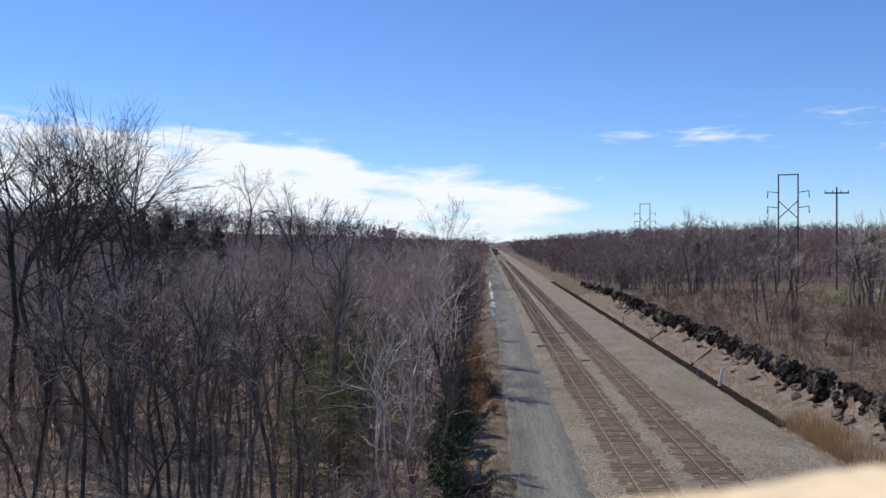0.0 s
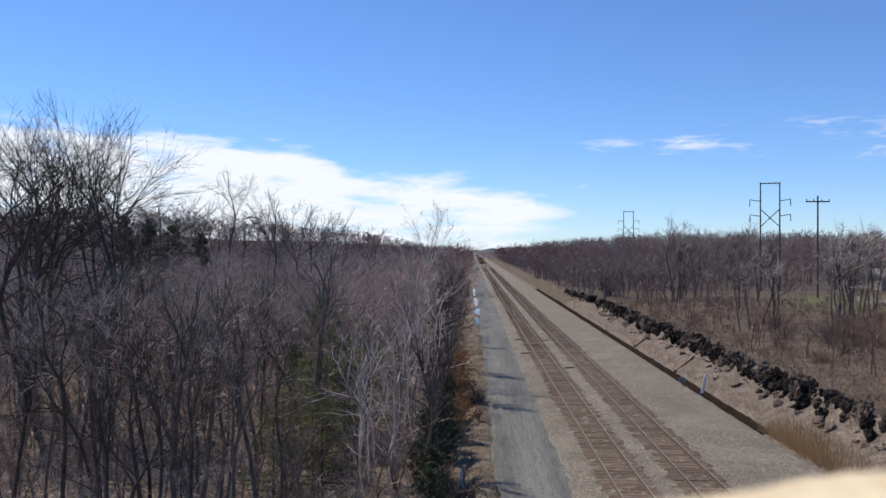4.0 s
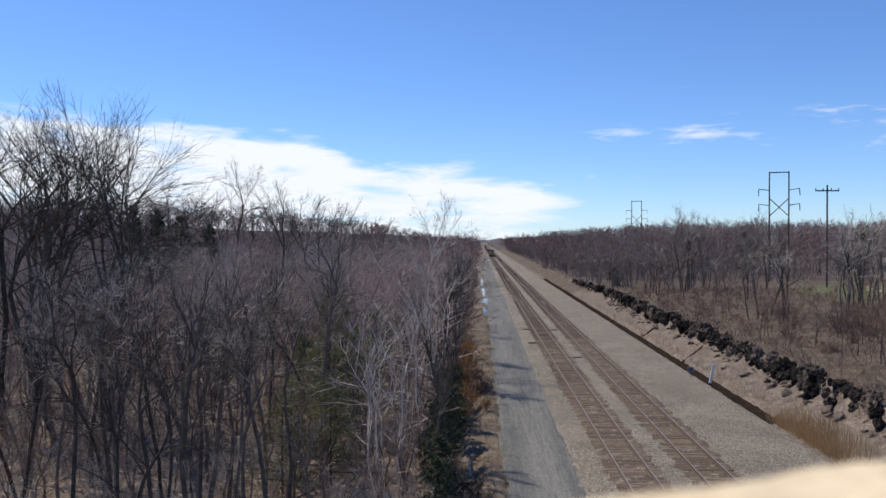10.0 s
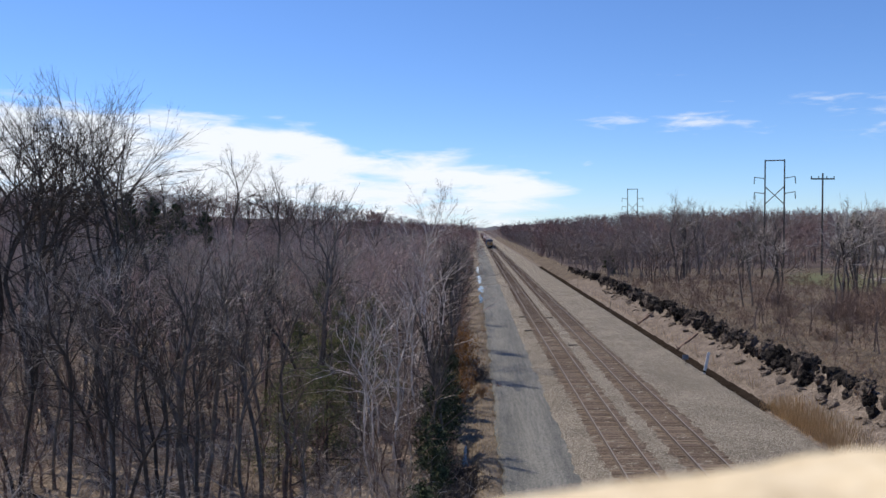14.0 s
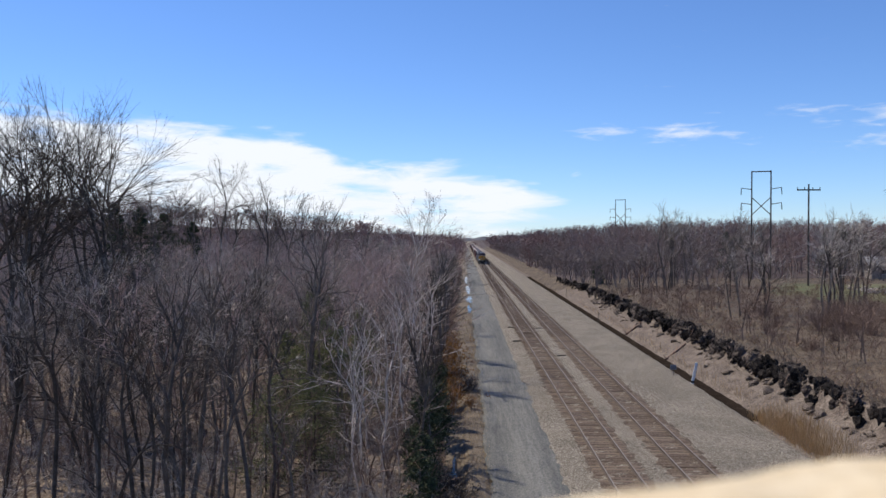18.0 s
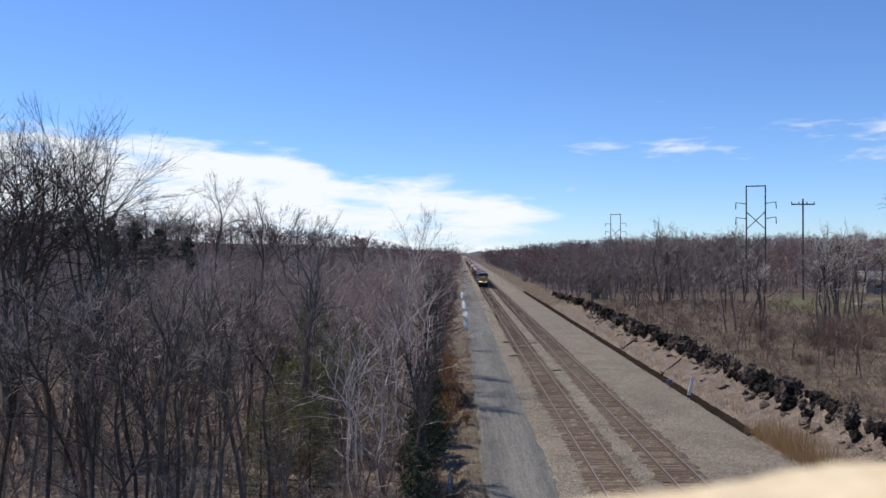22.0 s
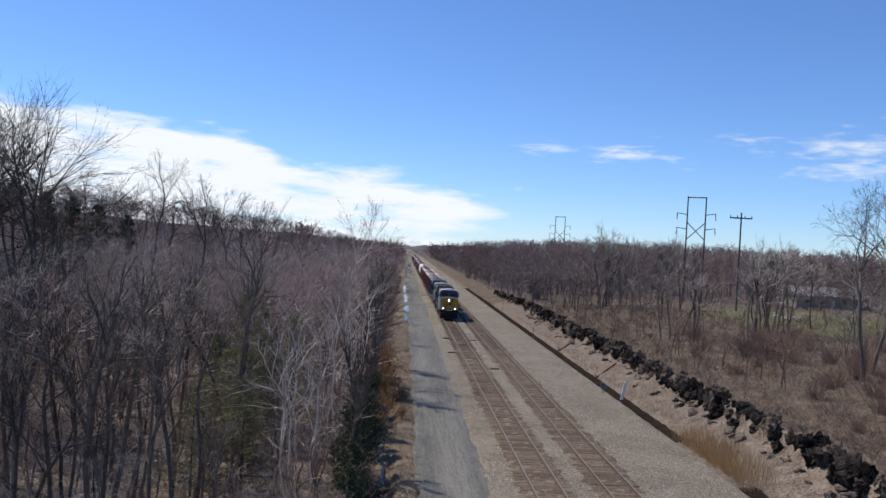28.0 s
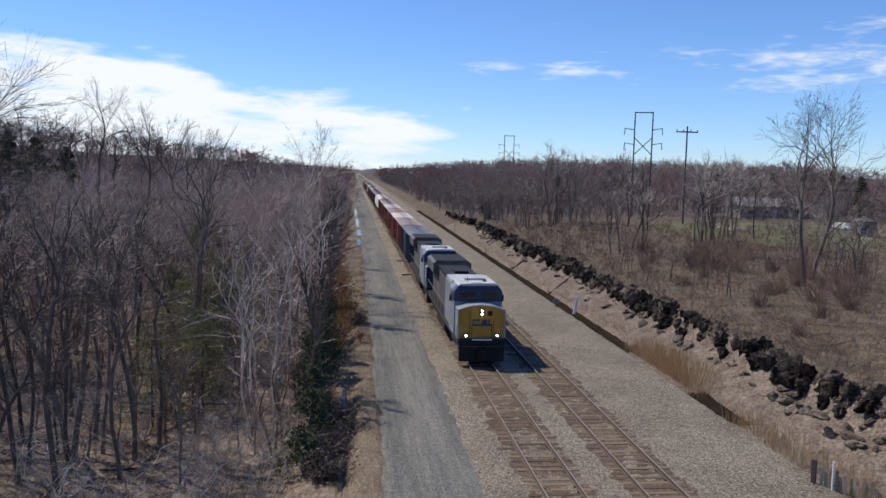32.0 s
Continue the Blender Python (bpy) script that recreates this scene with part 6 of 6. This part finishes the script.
def cloud(name, az0, az1, el0, el1, shape, material, label):
    """A thin sheet of cloud 4.3 km off, over a span of azimuth and elevation in degrees; shape(u, v) thickens it."""
    n, k, R = 80, 30, 4300
    V, body = [], []
    for j in range(k + 1):
        for i in range(n + 1):
            u, v = i / n, j / k
            a, e = radians(az0 + (az1 - az0) * u), radians(el0 + (el1 - el0) * v)
            V.append((R * math.sin(a) * math.cos(e), R * math.cos(a) * math.cos(e), R * math.sin(e)))
            body.append(shape(u, v))
    idx = (np.arange(k)[:, None] * (n + 1) + np.arange(n)[None]).ravel()
    me = mesh_np(name, V, np.stack([idx, idx + 1, idx + n + 2, idx + n + 1], 1), [material], None, True)
    me.attributes.new("body", "FLOAT", "POINT").data.foreach_set("value", np.array(body, np.float32))
    ob = new(name, me)
    ob.matrix_basis = pose(0, 0, EYE, 0, 0, -0.26)
    ob.visible_shadow = False
    tagged(ob, label, "cloud", kind="structure")


def build_clouds():
    big = cloud_mat("bright_cloud", (0.003, 0.003, 0.014), 0.55, 0.40, 1.0)
    wisp = cloud_mat("thin_cloud", (0.007, 0.007, 0.034), 0.62, 0.62, 0.95)

    def bank(u, v):
        # upper edge falls towards the east
        az, el = -75 + 90 * u, -1 + 14 * v
        top = float(np.interp(az, [-75, -40, -22, -16, -10.5, -8.5, 0, 5, 9], [9.5, 9.0, 8.3, 7.9, 7.2, 5.9, 5.2, 4.6, 3.6]))
        return 0.62 * float(smooth(-0.9, 2.0, top - el)) - 0.22 - 0.5 * float(smooth(2, 10, az)) - 0.17 * float(smooth(3.0, 0.3, el)) * float(smooth(-16, -3, az))
    cloud("cloud_bank", -75, 15, -1, 13, bank, big, "long bright white cloud bank low in the sky")

    def wisps(u, v):
        az, el = 2 + 46 * u, 1.6 + 14 * v
        r = 0.0
        for a, e, wa, we, k in ((9.2, 7.6, 2.4, 0.6, 0.46), (13.9, 7.4, 3.0, 0.7, 0.50), (17.5, 7.2, 2.0, 0.5, 0.32), (22.0, 8.7, 2.6, 0.5, 0.34), (13.2, 10.4, 1.8, 0.5, 0.18), (28.5, 8.0, 4.6, 1.1, 0.50), (28.5, 6.6, 5.4, 0.6, 0.48), (36, 7.6, 6, 1.6, 0.56), (33, 10, 4, 0.6, 0.36), (2.6, 5.2, 1.6, 0.4, 0.24), (7.0, 4.9, 1.6, 0.4, 0.22)):
            r = max(r, k * math.exp(-((az - a) / wa) ** 2 - ((el - e) / we) ** 2))
        return r - 0.05
    cloud("cloud_wisps", 2, 48, 1, 15, wisps, wisp, "thin white wisps of cloud")


build_ground()
build_ridge()
build_beds()
build_rails()
build_bridge()
build_clouds()
TRAIN = build_train()
build_line_furniture()
build_left_woods()
build_right_side()
build_ties()


def motions():
    for car, back in TRAIN:
        walk(car, [(t, pose(TRACKS[0], y + back, RAIL_TOP)) for t, y in FRONT])


motions()
